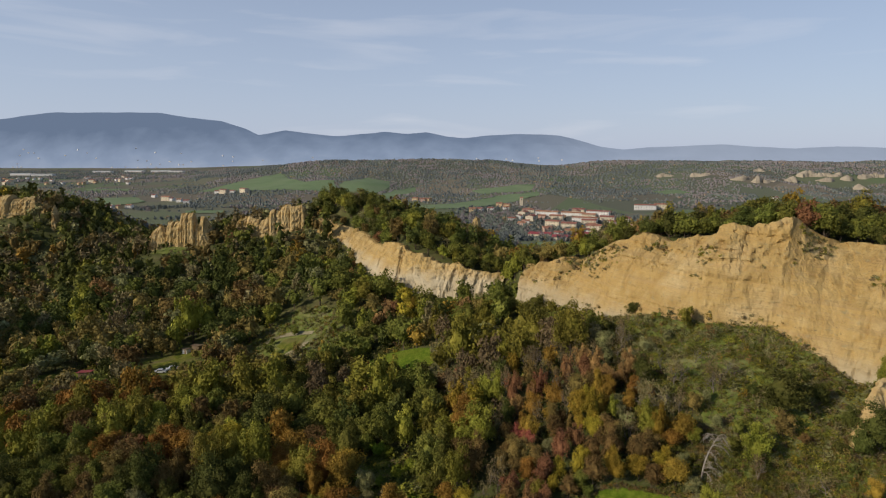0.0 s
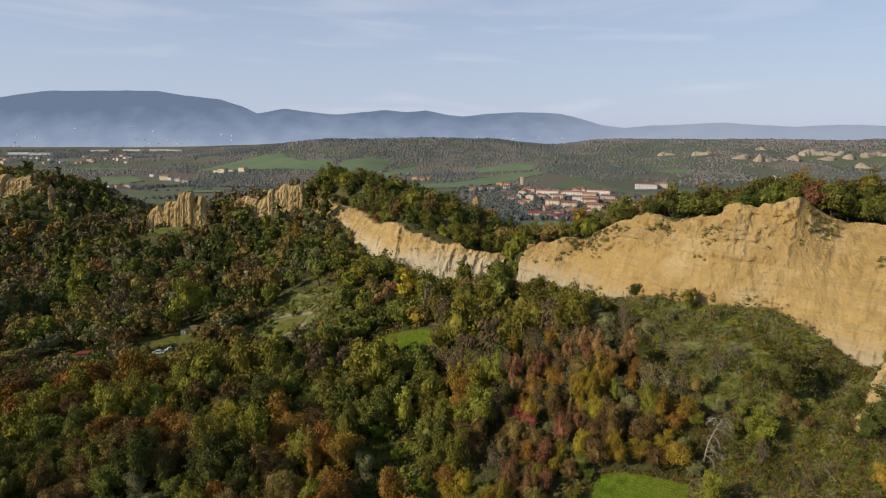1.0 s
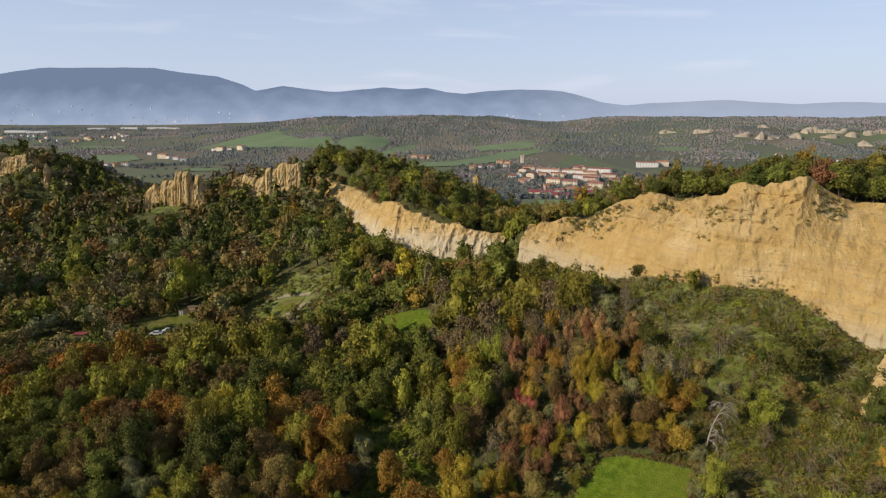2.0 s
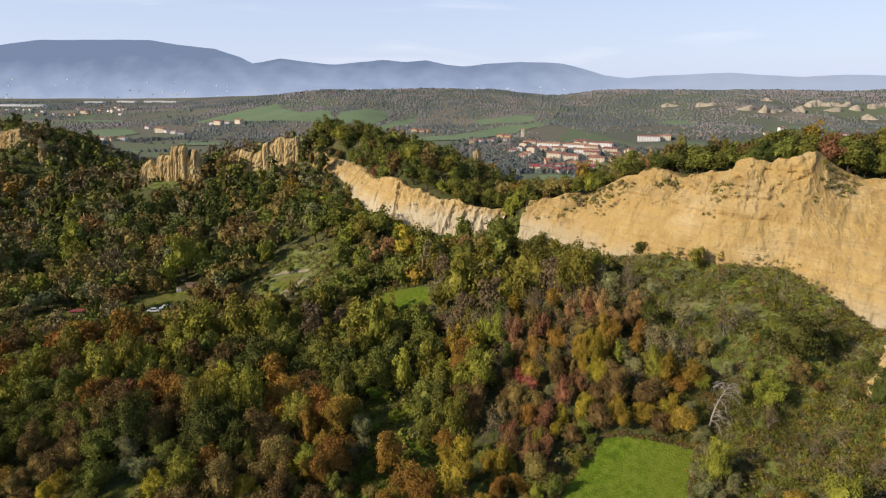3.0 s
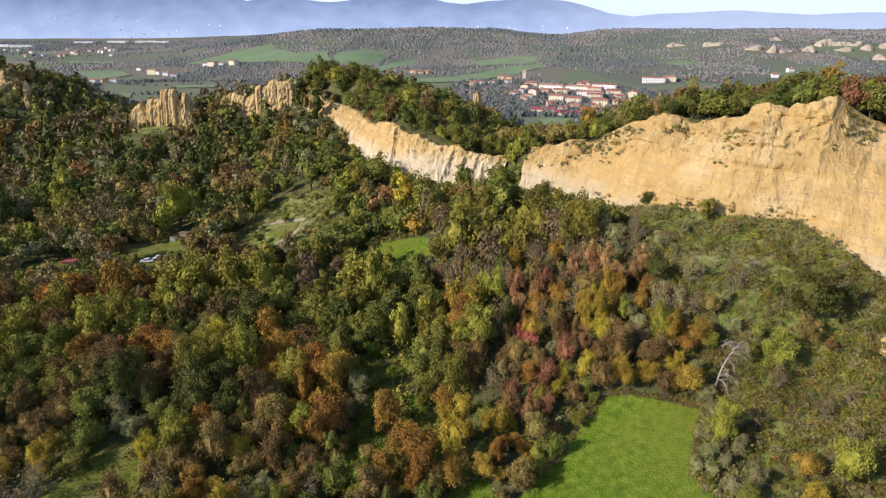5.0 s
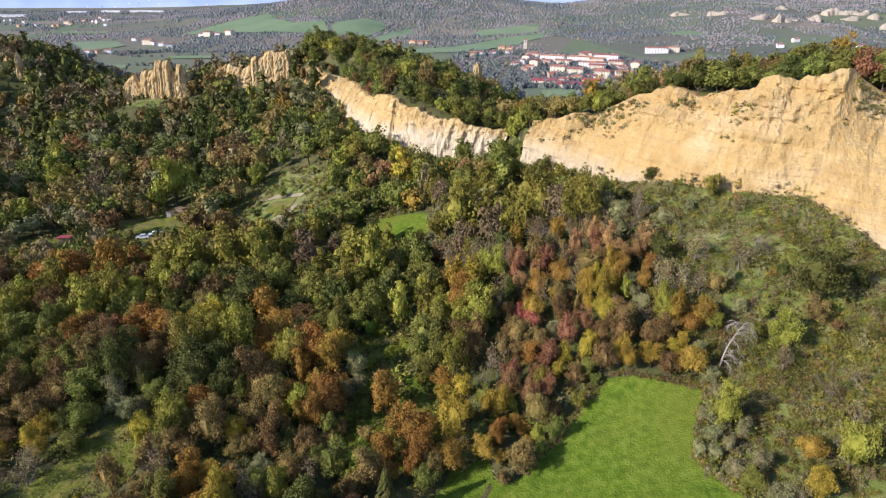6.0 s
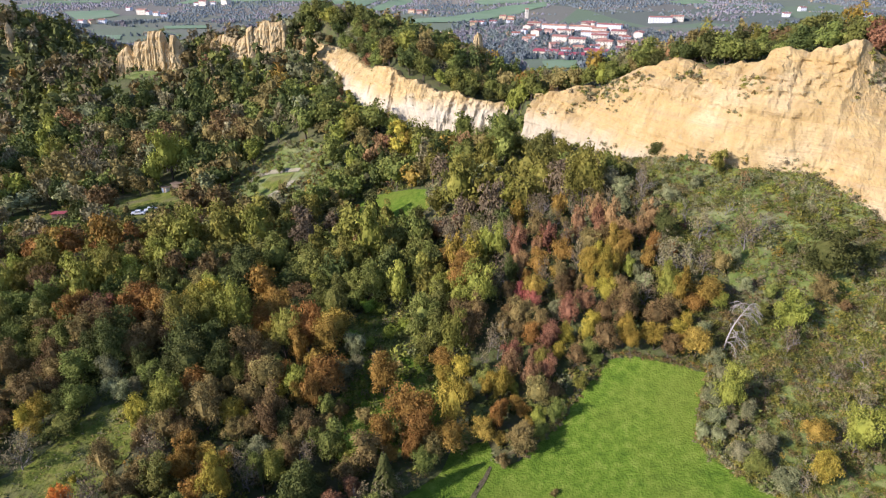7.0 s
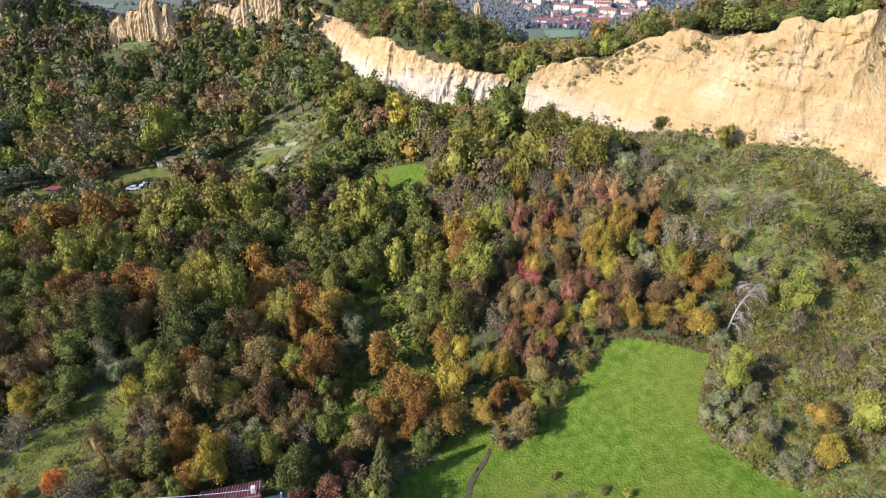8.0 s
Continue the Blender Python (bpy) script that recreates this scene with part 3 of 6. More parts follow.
def make_fin(name, line, label, seed, thick=5.0, jag=4.0, step=0.4, rows=22, block=4.0, mat=MAT_TOWER):
    """A free-standing rock wall along a line of x, y, foot and top height, broken into pinnacles."""
    line = np.array(line, float)
    leng = np.r_[0, np.cumsum(np.hypot(*(np.diff(line[:, :2], axis=0).T)))]
    s = np.arange(0, leng[-1] + step, step)
    c = np.stack([np.interp(s, leng, line[:, k]) for k in range(4)], 1)
    tang = np.gradient(c[:, :2], axis=0)
    tang /= np.hypot(*tang.T)[:, None]
    out = np.stack([tang[:, 1], -tang[:, 0]], 1)
    c[:, 2] = np.minimum(c[:, 2], land(c[:, 0], c[:, 1])) - 1.5
    ends = np.clip(np.minimum(s, s[-1] - s) / 2.5, 0.05, 1) ** 0.5
    # upright pillars of uneven width, with clefts between them
    r = np.random.default_rng(seed)
    cut = np.cumsum(r.uniform(0.45, 1.6, int(s[-1] / block * 2) + 4) * block)
    cell = np.searchsorted(cut, s)
    low, push = r.random(len(cut) + 1) ** 2, r.uniform(-1, 1, len(cut) + 1)
    cleft = np.exp(-(np.abs(s[:, None] - cut[None]).min(1) / (0.09 * block)) ** 2)
    top = c[:, 3] - jag * low[cell] * 0.7 - jag * 0.3 * fbm(s / 1.2, 0 * s, seed + 1, 3) 
    top = c[:, 2] + (top - c[:, 2]).clip(0.5) * ends
    verts = []
    for j in range(2 * rows):
        v = j / (rows - 1) if j < rows else (2 * rows - 1 - j) / (rows - 1)
        sign = 1 if j < rows else -1
        wide = thick * (0.22 * (1 - v) ** 1.2 + 0.34 * (1 - v**10) + 0.05) * ends
        flute = 0.17 * thick * np.abs(2 * fbm(s / 3.1 + 9 * sign, 0 * s + v * 0.35, seed + 3, 3) - 1) * (0.4 + 0.6 * v) + 0.10 * thick * cleft * ss(0.1, 0.4, v) + 0.08 * thick * push[cell] * ss(0, 0.5, v)
        off = sign * (wide - flute * 0.8 + 1.9 * (fbm(s / 1.1, v * 11 + 0 * s, seed + 5) - 0.5))
        z = c[:, 2] - 3 + (top - c[:, 2] + 3) * v
        verts.append(np.stack([c[:, 0] + out[:, 0] * off, c[:, 1] + out[:, 1] * off, z], 1))
    verts = np.stack(verts, 1).reshape(-1, 3)
    ob = new(name, mesh_from(name, verts, grid_faces(len(s), 2 * rows), [mat], smooth=False))
    return tagged(ob, label, "rock", group="rock pinnacles")


make_fin("rock_tower", [(-168, 349, 2, 8), (-166, 348, 4, 19), (-163, 347, 8, 23), (-159, 346, 9, 26), (-156.5, 346, 9, 22), (-154.5, 346, 9, 27), (-147.5, 345, 12, 28), (-146.8, 345, 12, 32),
                        (-139.5, 344, 13, 33), (-138.6, 344, 13, 27), (-136.5, 344, 13, 26), (-135.4, 344, 13, 31), (-133, 344, 13, 30.5), (-130.5, 343, 13, 22), (-128.5, 343, 12, 14)],
         "jagged pale sandstone tower with fluted pinnacles", 301, thick=9, jag=0.9, block=3.2, step=0.3, rows=30)
make_fin("rock_outcrop", [(-118, 346, 18, 27), (-110, 344, 22, 31.5), (-103, 342, 22, 29.5), (-98, 341, 24, 33.5), (-91, 342, 26, 36.5), (-86, 342, 26, 38.5), (-78, 342, 27, 39), (-74, 341, 26, 34)],
         "broken yellow sandstone outcrop among ridge trees", 322, thick=8, jag=4, block=5)
make_fin("rock_outcrop", [(-312, 412, 26, 36), (-298, 410, 27, 38), (-284, 408, 27, 38), (-270, 409, 26, 37), (-260, 412, 24, 33)], "pale bare sandstone scar on a wooded hill", 331, thick=14, jag=3)
make_fin("rock_pinnacle", [(-250, 391, 20, 26), (-247, 391, 20, 33), (-244, 391, 20, 26)], "small leaning sandstone pinnacle on a hillside", 335, thick=6, jag=0.5)
make_fin("rock_outcrop", [(0, 530, -10, 10), (6, 530, -10, 13), (13, 532, -10, 10)], "dark-sided sandstone pinnacle in front of the town", 341, thick=8, jag=3)
make_fin("rock_outcrop", [(24, 538, -10, 8), (29, 539, -10, 12), (34, 541, -10, 9)], "dark-sided sandstone pinnacle in front of the town", 345, thick=8, jag=3)
make_fin("rock_outcrop", [(190, 290, 24, 34), (202, 292, 26, 38.5), (216, 296, 26, 36)], "rounded pale sandstone knoll behind the cliff trees", 351, thick=14, jag=1)


make_fin("rock_spur", [(71.5, 99.0, 8, 14.5), (74.5, 102.5, 10, 19), (77.5, 105.5, 12, 22), (81, 108.5, 14, 24.5), (85, 112, 15, 25)], "low pale sandstone spur beside a slope tree", 361, thick=4.5, jag=2.0, block=2.5)


# ---------------------------------------------------------------- trees
def split(quads):
    """Quads as triangles."""
    return np.concatenate([quads[:, [0, 1, 2]], quads[:, [0, 2, 3]]])


def crown_arrays(seed, leaves, size, lobes=9, tall=1.0, core=True, slim=1.0, ragged=0.25):
    """Leaves of a crown of radius 1 about its centre: a heap of uneven lobes, each covered in small bent leaf sprays."""
    r = np.random.default_rng(seed)
    cen = r.normal(0, 1, (lobes, 3)) + (0, 0, 0.2)
    cen /= np.linalg.norm(cen, axis=1)[:, None]
    cen *= r.uniform(0.35, 0.92, lobes)[:, None]
    rad = r.uniform(0.15, 0.36, lobes)
    cen[0], rad[0] = (0, 0, -0.1), 0.52
    which = r.choice(lobes, leaves, p=rad**2 / (rad**2).sum())
    way = r.normal(0, 1, (leaves, 3))
    way /= np.linalg.norm(way, axis=1)[:, None]
    way[:, 2] = np.where(way[:, 2] < -0.35, -way[:, 2], way[:, 2])
    pos = cen[which] + way * (rad[which] * (1 + ragged * r.normal(0, 0.35, leaves)))[:, None]
    nor = way + 0.7 * r.normal(0, 1, (leaves, 3)) + (0, 0, 0.3)
    nor /= np.linalg.norm(nor, axis=1)[:, None]
    u = np.cross(nor, r.normal(0, 1, (leaves, 3)))
    u /= np.linalg.norm(u, axis=1)[:, None]
    w = np.cross(nor, u)
    a = size * r.uniform(0.6, 1.4, leaves)[:, None]
    b = a * r.uniform(0.45, 0.9, (leaves, 1))
    verts = np.stack([pos - u * a - w * b, pos + u * a * 1.2, pos + w * b * 1.5 - u * a * 0.4 + nor * b * 0.3], 1).reshape(-1, 3)
    faces = np.arange(3 * leaves).reshape(-1, 3)
    if core:
        th, ph = np.meshgrid(np.linspace(0, 2 * math.pi, 9)[:-1], np.linspace(0.15, math.pi - 0.15, 5), indexing="ij")
        d = np.stack([np.sin(ph) * np.cos(th), np.sin(ph) * np.sin(th), np.cos(ph)], -1).reshape(-1, 3)
        reach = np.max([(d @ c) * 0.62 + q * 0.42 for c, q in zip(cen, rad)], 0)
        f = grid_faces(8, 5)
        wrap = np.array([[7 * 5 + j, j, j + 1, 7 * 5 + j + 1] for j in range(4)])
        faces = np.concatenate([faces, split(np.concatenate([f, wrap])) + len(verts)])
        verts = np.concatenate([verts, d * reach.clip(0.3)[:, None]])
    verts = verts * (slim * r.uniform(0.85, 1.15), slim * r.uniform(0.85, 1.15), tall)
    return verts, faces


def tube(points, radii, sides=5):
    """A tapered tube through points, as arrays."""
    points, radii = np.asarray(points, float), np.asarray(radii, float)
    t = np.gradient(points, axis=0)
    t /= np.linalg.norm(t, axis=1)[:, None] + 1e-9
    ref = np.where(np.abs(t[:, 2:3]) > 0.9, (1, 0, 0), (0, 0, 1))
    a = np.cross(t, ref)
    a /= np.linalg.norm(a, axis=1)[:, None]
    b = np.cross(t, a)
    ang = np.arange(sides) * 2 * math.pi / sides
    ring = points[:, None] + radii[:, None, None] * (np.cos(ang)[:, None] * a[:, None] + np.sin(ang)[:, None] * b[:, None])
    n = len(points)
    f = [(i * sides + k, i * sides + (k + 1) % sides, (i + 1) * sides + (k + 1) % sides, (i + 1) * sides + k) for i in range(n - 1) for k in range(sides)]
    return ring.reshape(-1, 3), np.array(f)


def joined(pieces):
    verts, faces, n = [], [], 0
    for v, f in pieces:
        verts.append(v)
        faces.append(f + n)
        n += len(v)
    return np.concatenate(verts), np.concatenate(faces)


def trunk_arrays(seed, height, girth, limbs=5):
    """A leaning tapered trunk with limbs that reach into the crown."""
    r = np.random.default_rng(seed)
    lean = r.normal(0, 0.05, 2) * height
    t = np.linspace(0, 1, 6)
    line = np.stack([lean[0] * t**1.5, lean[1] * t**1.5, -0.4 + t * height * 0.78], 1)
    pieces = [tube(line, girth * (1 - 0.8 * t) * (1 + 0.5 * (t == 0)))]
    for i in range(limbs):
        k = r.uniform(0.35, 0.8)
        base = np.array([np.interp(k, t, line[:, c]) for c in range(3)])
        a = i * 2.4 + r.uniform(0, 1)
        reach = height * r.uniform(0.2, 0.32)
        s = np.linspace(0, 1, 4)
        arm = base + np.stack([np.cos(a) * reach * s, np.sin(a) * reach * s, reach * (0.5 * s + 0.5 * s**2)], 1)
        pieces.append(tube(arm, girth * (1 - 0.8 * k) * 0.7 * (1 - 0.8 * s), 4))
    return joined(pieces)


def bare_arrays(seed, height, girth, depth=4, droop=0.0):
    """A leafless tree: trunk, boughs and twigs."""
    r = np.random.default_rng(seed)
    pieces = []

    def grow(base, way, length, rad, level):
        n = 4
        pts = [np.array(base)]
        d = np.array(way, float)
        for _ in range(n):
            d = d + r.normal(0, 0.12, 3) + (0, 0, 0.06 - droop * (level > 1))
            d /= np.linalg.norm(d)
            pts.append(pts[-1] + d * length / n)
        pieces.append(tube(pts, rad * np.linspace(1, 0.45, n + 1), 5 if level == 0 else 3))
        if level >= depth:
            return
        for i in range(5 if level == 0 else 4):
            k = r.uniform(0.3, 1.0)
            at = np.array([np.interp(k * n, range(n + 1), [p[c] for p in pts]) for c in range(3)])
            side = np.cross(d, r.normal(0, 1, 3))
            side /= np.linalg.norm(side)
            grow(at, d * 0.75 + side * r.uniform(0.5, 1.0), length * r.uniform(0.45, 0.68), rad * 0.5, level + 1)

    grow((0, 0, -0.3), (0.05, 0, 1), height * 0.5, girth, 0)
    return joined(pieces)


# kind: leaf material, crown height to radius, leaf spray size, leaves near by, leaves far off
KINDS = {"oak": ("oak", 1.05), "dark": ("dark", 1.1), "lime": ("lime", 1.35), "yellow": ("yellow", 1.3), "orange": ("orange", 1.2), "brown": ("brown", 1.1),
         "rust": ("rust", 1.2), "olive": ("olive", 0.85), "twig": ("twig", 1.35)}
WORDS = {"oak": "mid-green oak tree with dense rounded crown", "dark": "dark green tree with heavy shaded crown", "lime": "light yellow-green poplar with tall soft crown",
         "yellow": "tree with bright yellow autumn leaves", "orange": "tree with golden orange autumn leaves", "brown": "tree with dry russet brown leaves",
         "rust": "small tree with rusty red autumn leaves", "olive": "silvery grey-green olive tree with low crown", "twig": "nearly leafless grey tree with fine twigs"}
TEMPLATES = {}


def make_template(kind, variant):
    """One tree of crown radius 1 m and its parts, kept as meshes to be shared."""
    mat, tall = KINDS[kind]
    seed = 1000 + 17 * list(KINDS).index(kind) + variant
    fine = variant < 3
    tall = tall * (0.92, 1.0, 1.15)[variant % 3]
    cv, cf = crown_arrays(seed, 4600 if fine else 1500, 0.038 if fine else 0.068, lobes=(28, 36, 22)[variant % 3], tall=tall, core=kind != "twig", ragged=0.75 if kind != "twig" else 0.9)
    high = tall * 1.0 + 0.12
    if kind == "twig":
        cv, cf = crown_arrays(seed, 600, 0.045, lobes=(20, 26, 17)[variant % 3], tall=tall, core=False, ragged=1.3)
        tv, tf = bare_arrays(seed, high * 1.9, 0.06, depth=3)
    else:
        tv, tf = trunk_arrays(seed + 5, high * 1.15, 0.085, 5)
    crown = mesh_from("crown", cv + (0, 0, high), cf, [LEAF[mat]])
    trunk = mesh_from("trunk", tv, tf, [MAT_TWIGWOOD if kind == "twig" else MAT_BARK], smooth=True)
    TEMPLATES[kind, variant] = (crown, trunk)


for kind in KINDS:
    for variant in range(6):
        make_template(kind, variant)


def plant(kind, x, y, radius, variant=0, turn=0.0, sink=0.25, label="", stretch=1.0):
    """A tree that stands on the ground with a crown of that radius."""
    crown, trunk = TEMPLATES[kind, variant]
    tree = new(kind_name(kind))
    part("trunk", trunk, tree)
    part("crown", crown, tree)
    z = float(land(x, y))
    tree.matrix_world = Matrix.Translation((x, y, z - sink)) @ Matrix.Rotation(turn, 4, "Z") @ Matrix.Diagonal((radius, radius, radius * stretch, 1))
    return tagged(tree, label or WORDS[kind], "tree", group=kind_name(kind) + "s")


def kind_name(kind):
    return {"oak": "oak_tree", "dark": "evergreen_tree", "lime": "poplar_tree", "yellow": "yellow_tree", "orange": "orange_tree", "brown": "brown_tree",
            "rust": "red_tree", "olive": "olive_tree", "twig": "grey_tree"}[kind]


# single trees that stand out, grove by grove: kind, x, y, crown radius
VALLEY_ROW = [("orange", -102.9, 168.8, 4.2), ("lime", -94.1, 152.6, 3.8), ("orange", -86.4, 166.3, 4.1), ("brown", -75.5, 157.6, 3.1),
    ("brown", -87.2, 151.4, 2.7), ("lime", -73.8, 142.9, 3.3), ("lime", -68.7, 140.8, 2.9), ("lime", -63.5, 146.9, 3.6), ("lime", -65.6, 164.6, 4.6),
    ("lime", -72.8, 164.2, 3.7), ("brown", -87.5, 139.7, 3), ("oak", -81.4, 132.5, 3.3), ("oak", -58.1, 134, 3.3), ("oak", -69.8, 133.4, 3.1),
    ("brown", -77.4, 134.8, 2.6), ("brown", -52.6, 138.2, 2.9), ("dark", -43.2, 140.3, 4.4), ("oak", -37.2, 146, 4.1), ("lime", -54.3, 162.7, 4.5),
    ("lime", -46.2, 162.1, 4.5), ("oak", -39.7, 167.7, 4.1), ("oak", -59.5, 152.2, 3.5)]
WEST_WOOD = [("yellow", -51.5, 131.5, 2), ("lime", -44.9, 122.2, 3), ("orange", -61.8, 125, 3.1), ("brown", -66.6, 122.4, 3.5), ("oak", -82.7, 129.5, 3),
    ("oak", -81.5, 119.8, 3.2), ("oak", -74.8, 116.7, 2.9), ("orange", -73, 123.9, 2.9), ("oak", -63.6, 108.1, 3.1), ("oak", -59.9, 101.1, 2.6),
    ("dark", -61.2, 115.7, 3.5), ("dark", -45.8, 114, 4.5), ("dark", -43.5, 108.4, 3.9), ("brown", -55, 118.8, 2.3), ("orange", -32.8, 127.6, 3.6),
    ("brown", -30.9, 112.2, 2.5), ("orange", -24.5, 116.6, 3.3), ("orange", -19.5, 105.4, 3.4), ("brown", -70.1, 109.5, 2.2),
    ("brown", -68.1, 101.4, 2.8), ("yellow", -66.7, 97, 1.6), ("twig", -62.3, 88.9, 2.3), ("lime", -44.9, 101.8, 2.4)]
FARM_GROVE = [("brown", -38.1, 100.8, 2.9), ("brown", -29.3, 105.4, 2.9), ("brown", -26.8, 98.6, 2.7), ("brown", -21.4, 95.3, 2.6), ("yellow", -33.1, 97.6, 2),
    ("yellow", -47.7, 96.4, 1.8), ("brown", -29.4, 95.3, 2.1), ("twig", -42.7, 89.4, 2.5), ("orange", -37.3, 89.2, 2.1), ("orange", -32.1, 84.9, 2.2),
    ("twig", -27.2, 84.6, 2.2), ("brown", -42.8, 85.4, 2.1), ("brown", -46.9, 85.1, 1.4), ("lime", -24.3, 89.1, 1.5), ("dark", -19.8, 84.7, 2.2),
    ("dark", -17.3, 84.6, 1.9), ("oak", -37.8, 80.7, 1.7), ("twig", -47.1, 81.3, 2.2), ("olive", -57.1, 106, 1.8), ("olive", -52.3, 105.9, 1.8),
    ("brown", -42.7, 93.4, 2.3), ("brown", -39.3, 93.6, 2.1), ("brown", -23.2, 90.7, 1.9)]
GLADE_TREES = [("orange", -9.4, 105.3, 3.1), ("orange", -4.5, 96.9, 3.5), ("orange", -2.4, 92.8, 2.6), ("twig", -18.9, 88.9, 2), ("brown", -13.2, 86.6, 2.1),
    ("rust", -12, 83.4, 1.7), ("olive", -14.6, 112.3, 1.8), ("orange", 0.8, 110.5, 2), ("yellow", 0.8, 106.6, 1.7), ("yellow", 8.2, 102, 1.6),
    ("yellow", 4.8, 101.5, 1.6), ("orange", 12.8, 98.6, 1.4), ("brown", 12.7, 92, 1.7), ("yellow", 14.2, 94.7, 1.1), ("orange", 9.6, 92.3, 1.2),
    ("brown", 9.7, 88.5, 1.2), ("brown", 18.5, 98.9, 1.8), ("lime", 15.9, 95.3, 1.4), ("twig", -10.1, 80.6, 1.7), ("orange", -26.9, 107.9, 2.2),
    ("brown", -16.1, 100.3, 1.5), ("brown", -12, 97.3, 1.6), ("rust", -14.5, 81.5, 1.4)]
CENTRE_WOOD = [("oak", -29.8, 144.2, 4.3), ("twig", -34, 168.3, 2.5), ("lime", -22.6, 158.6, 4.7), ("lime", -16, 152.1, 4.5), ("lime", -22.4, 143.5, 3.5),
    ("oak", -7.6, 162.3, 3.9), ("oak", -10.3, 155.8, 3.8), ("oak", -4.6, 154.7, 3.7), ("oak", -10.9, 144.8, 3.8), ("oak", -2.9, 141.9, 3.5),
    ("oak", -13.7, 134.3, 4), ("lime", -10, 135.6, 2.4), ("lime", 7.8, 122, 3.8), ("oak", -2.6, 118.4, 4), ("oak", -23.6, 129.5, 3.2),
    ("brown", -28.9, 129.9, 2.8), ("oak", -18.9, 136.9, 2.9), ("lime", -25.5, 137.1, 2.7), ("lime", 0.6, 127.9, 2.5), ("brown", 7.4, 119.4, 2.3),
    ("orange", 2.4, 141.4, 2.4), ("yellow", 3.4, 132.9, 1.9), ("oak", -25.4, 155.8, 3.3), ("dark", -31.9, 141.4, 3.2)]
RUSSET_WOOD = [("rust", -0.2, 159.5, 1.9), ("twig", 3.1, 152.5, 2.6), ("twig", 8, 145.5, 2.7), ("twig", 11.7, 145.2, 2.5), ("rust", 17.6, 138.2, 1.9),
    ("twig", 15.2, 144.4, 2.2), ("orange", 19.6, 126.7, 2.4), ("rust", 20, 132.6, 1.6), ("orange", 23.1, 135.7, 1.5), ("scarlet", 15.7, 122.3, 1.7),
    ("scarlet", 17.4, 118.8, 1.7), ("brown", 14.6, 115.8, 2.6), ("brown", 18.6, 113.7, 2.2), ("olive", 21.5, 116.7, 1.8), ("yellow", 22, 109.3, 1.8),
    ("twig", 10.6, 110.4, 2.4), ("rust", 12.6, 107, 2.3), ("rust", 17.2, 106.7, 1.9), ("rust", 18.3, 103.1, 1.8), ("lime", 12.2, 136.4, 2.3),
    ("twig", 11.7, 128.9, 2.4), ("brown", 23.3, 120, 2.3), ("rust", 26.4, 114.8, 2), ("rust", 16.7, 129.3, 2)]
HEDGE_WOOD = [("yellow", 30.1, 115.3, 2.2), ("brown", 32.9, 114.2, 2.3), ("rust", 35.3, 130.2, 2.4), ("rust", 32.2, 135.6, 1.8), ("rust", 39.2, 128.7, 1.9),
    ("orange", 41, 125, 1.4), ("olive", 36.6, 122.1, 2.1), ("olive", 37.4, 116.7, 1.8), ("twig", 43.3, 117.3, 2.6), ("twig", 49.1, 124.4, 2.7),
    ("twig", 47.2, 116.9, 1.7), ("brown", 49.8, 116.1, 1.7), ("twig", 55.2, 119.8, 2.8), ("yellow", 30.7, 124.3, 1.9), ("orange", 33.4, 124.3, 1.6),
    ("brown", 29.4, 128.7, 2.2), ("lime", 39.8, 112.5, 2.4), ("orange", 43.2, 109.4, 1.9), ("brown", 36.9, 107.9, 2.4), ("brown", 31.9, 109.3, 2.3),
    ("yellow", 27.1, 110.7, 1.7), ("yellow", 35.6, 104.4, 2), ("brown", 27.7, 105.6, 2.2), ("orange", 41.2, 101.2, 2.2)]
FIELD_SIDE = [("dark", 64.4, 110.5, 4.2), ("brown", 62.6, 106.8, 2), ("lime", 55.7, 102.2, 2.8), ("olive", 45.4, 113.3, 1.5), ("olive", 52.5, 111.5, 1.5),
    ("lime", 47.1, 109.1, 1.7), ("oak", 53.2, 106.2, 1.5), ("olive", 43.8, 96.6, 1.5), ("olive", 41.6, 93.4, 1.8), ("olive", 40.4, 89.8, 1.9),
    ("olive", 39.9, 87.1, 1.4), ("olive", 42, 83.8, 1.8), ("oak", 42.8, 81.3, 1.8), ("olive", 45.1, 78.3, 2.2), ("orange", 52.2, 84.6, 1.7),
    ("lime", 55.8, 82.1, 2.5), ("yellow", 51.4, 80.8, 1.2), ("twig", 60.1, 88.2, 2), ("oak", 26.4, 103.8, 1.3), ("yellow", 31.7, 104.2, 1.6),
    ("yellow", 39.9, 105.9, 1.5), ("lime", 23, 99.8, 1.4), ("brown", 22.9, 104.4, 1.7), ("twig", 63.8, 94.7, 1.6)]
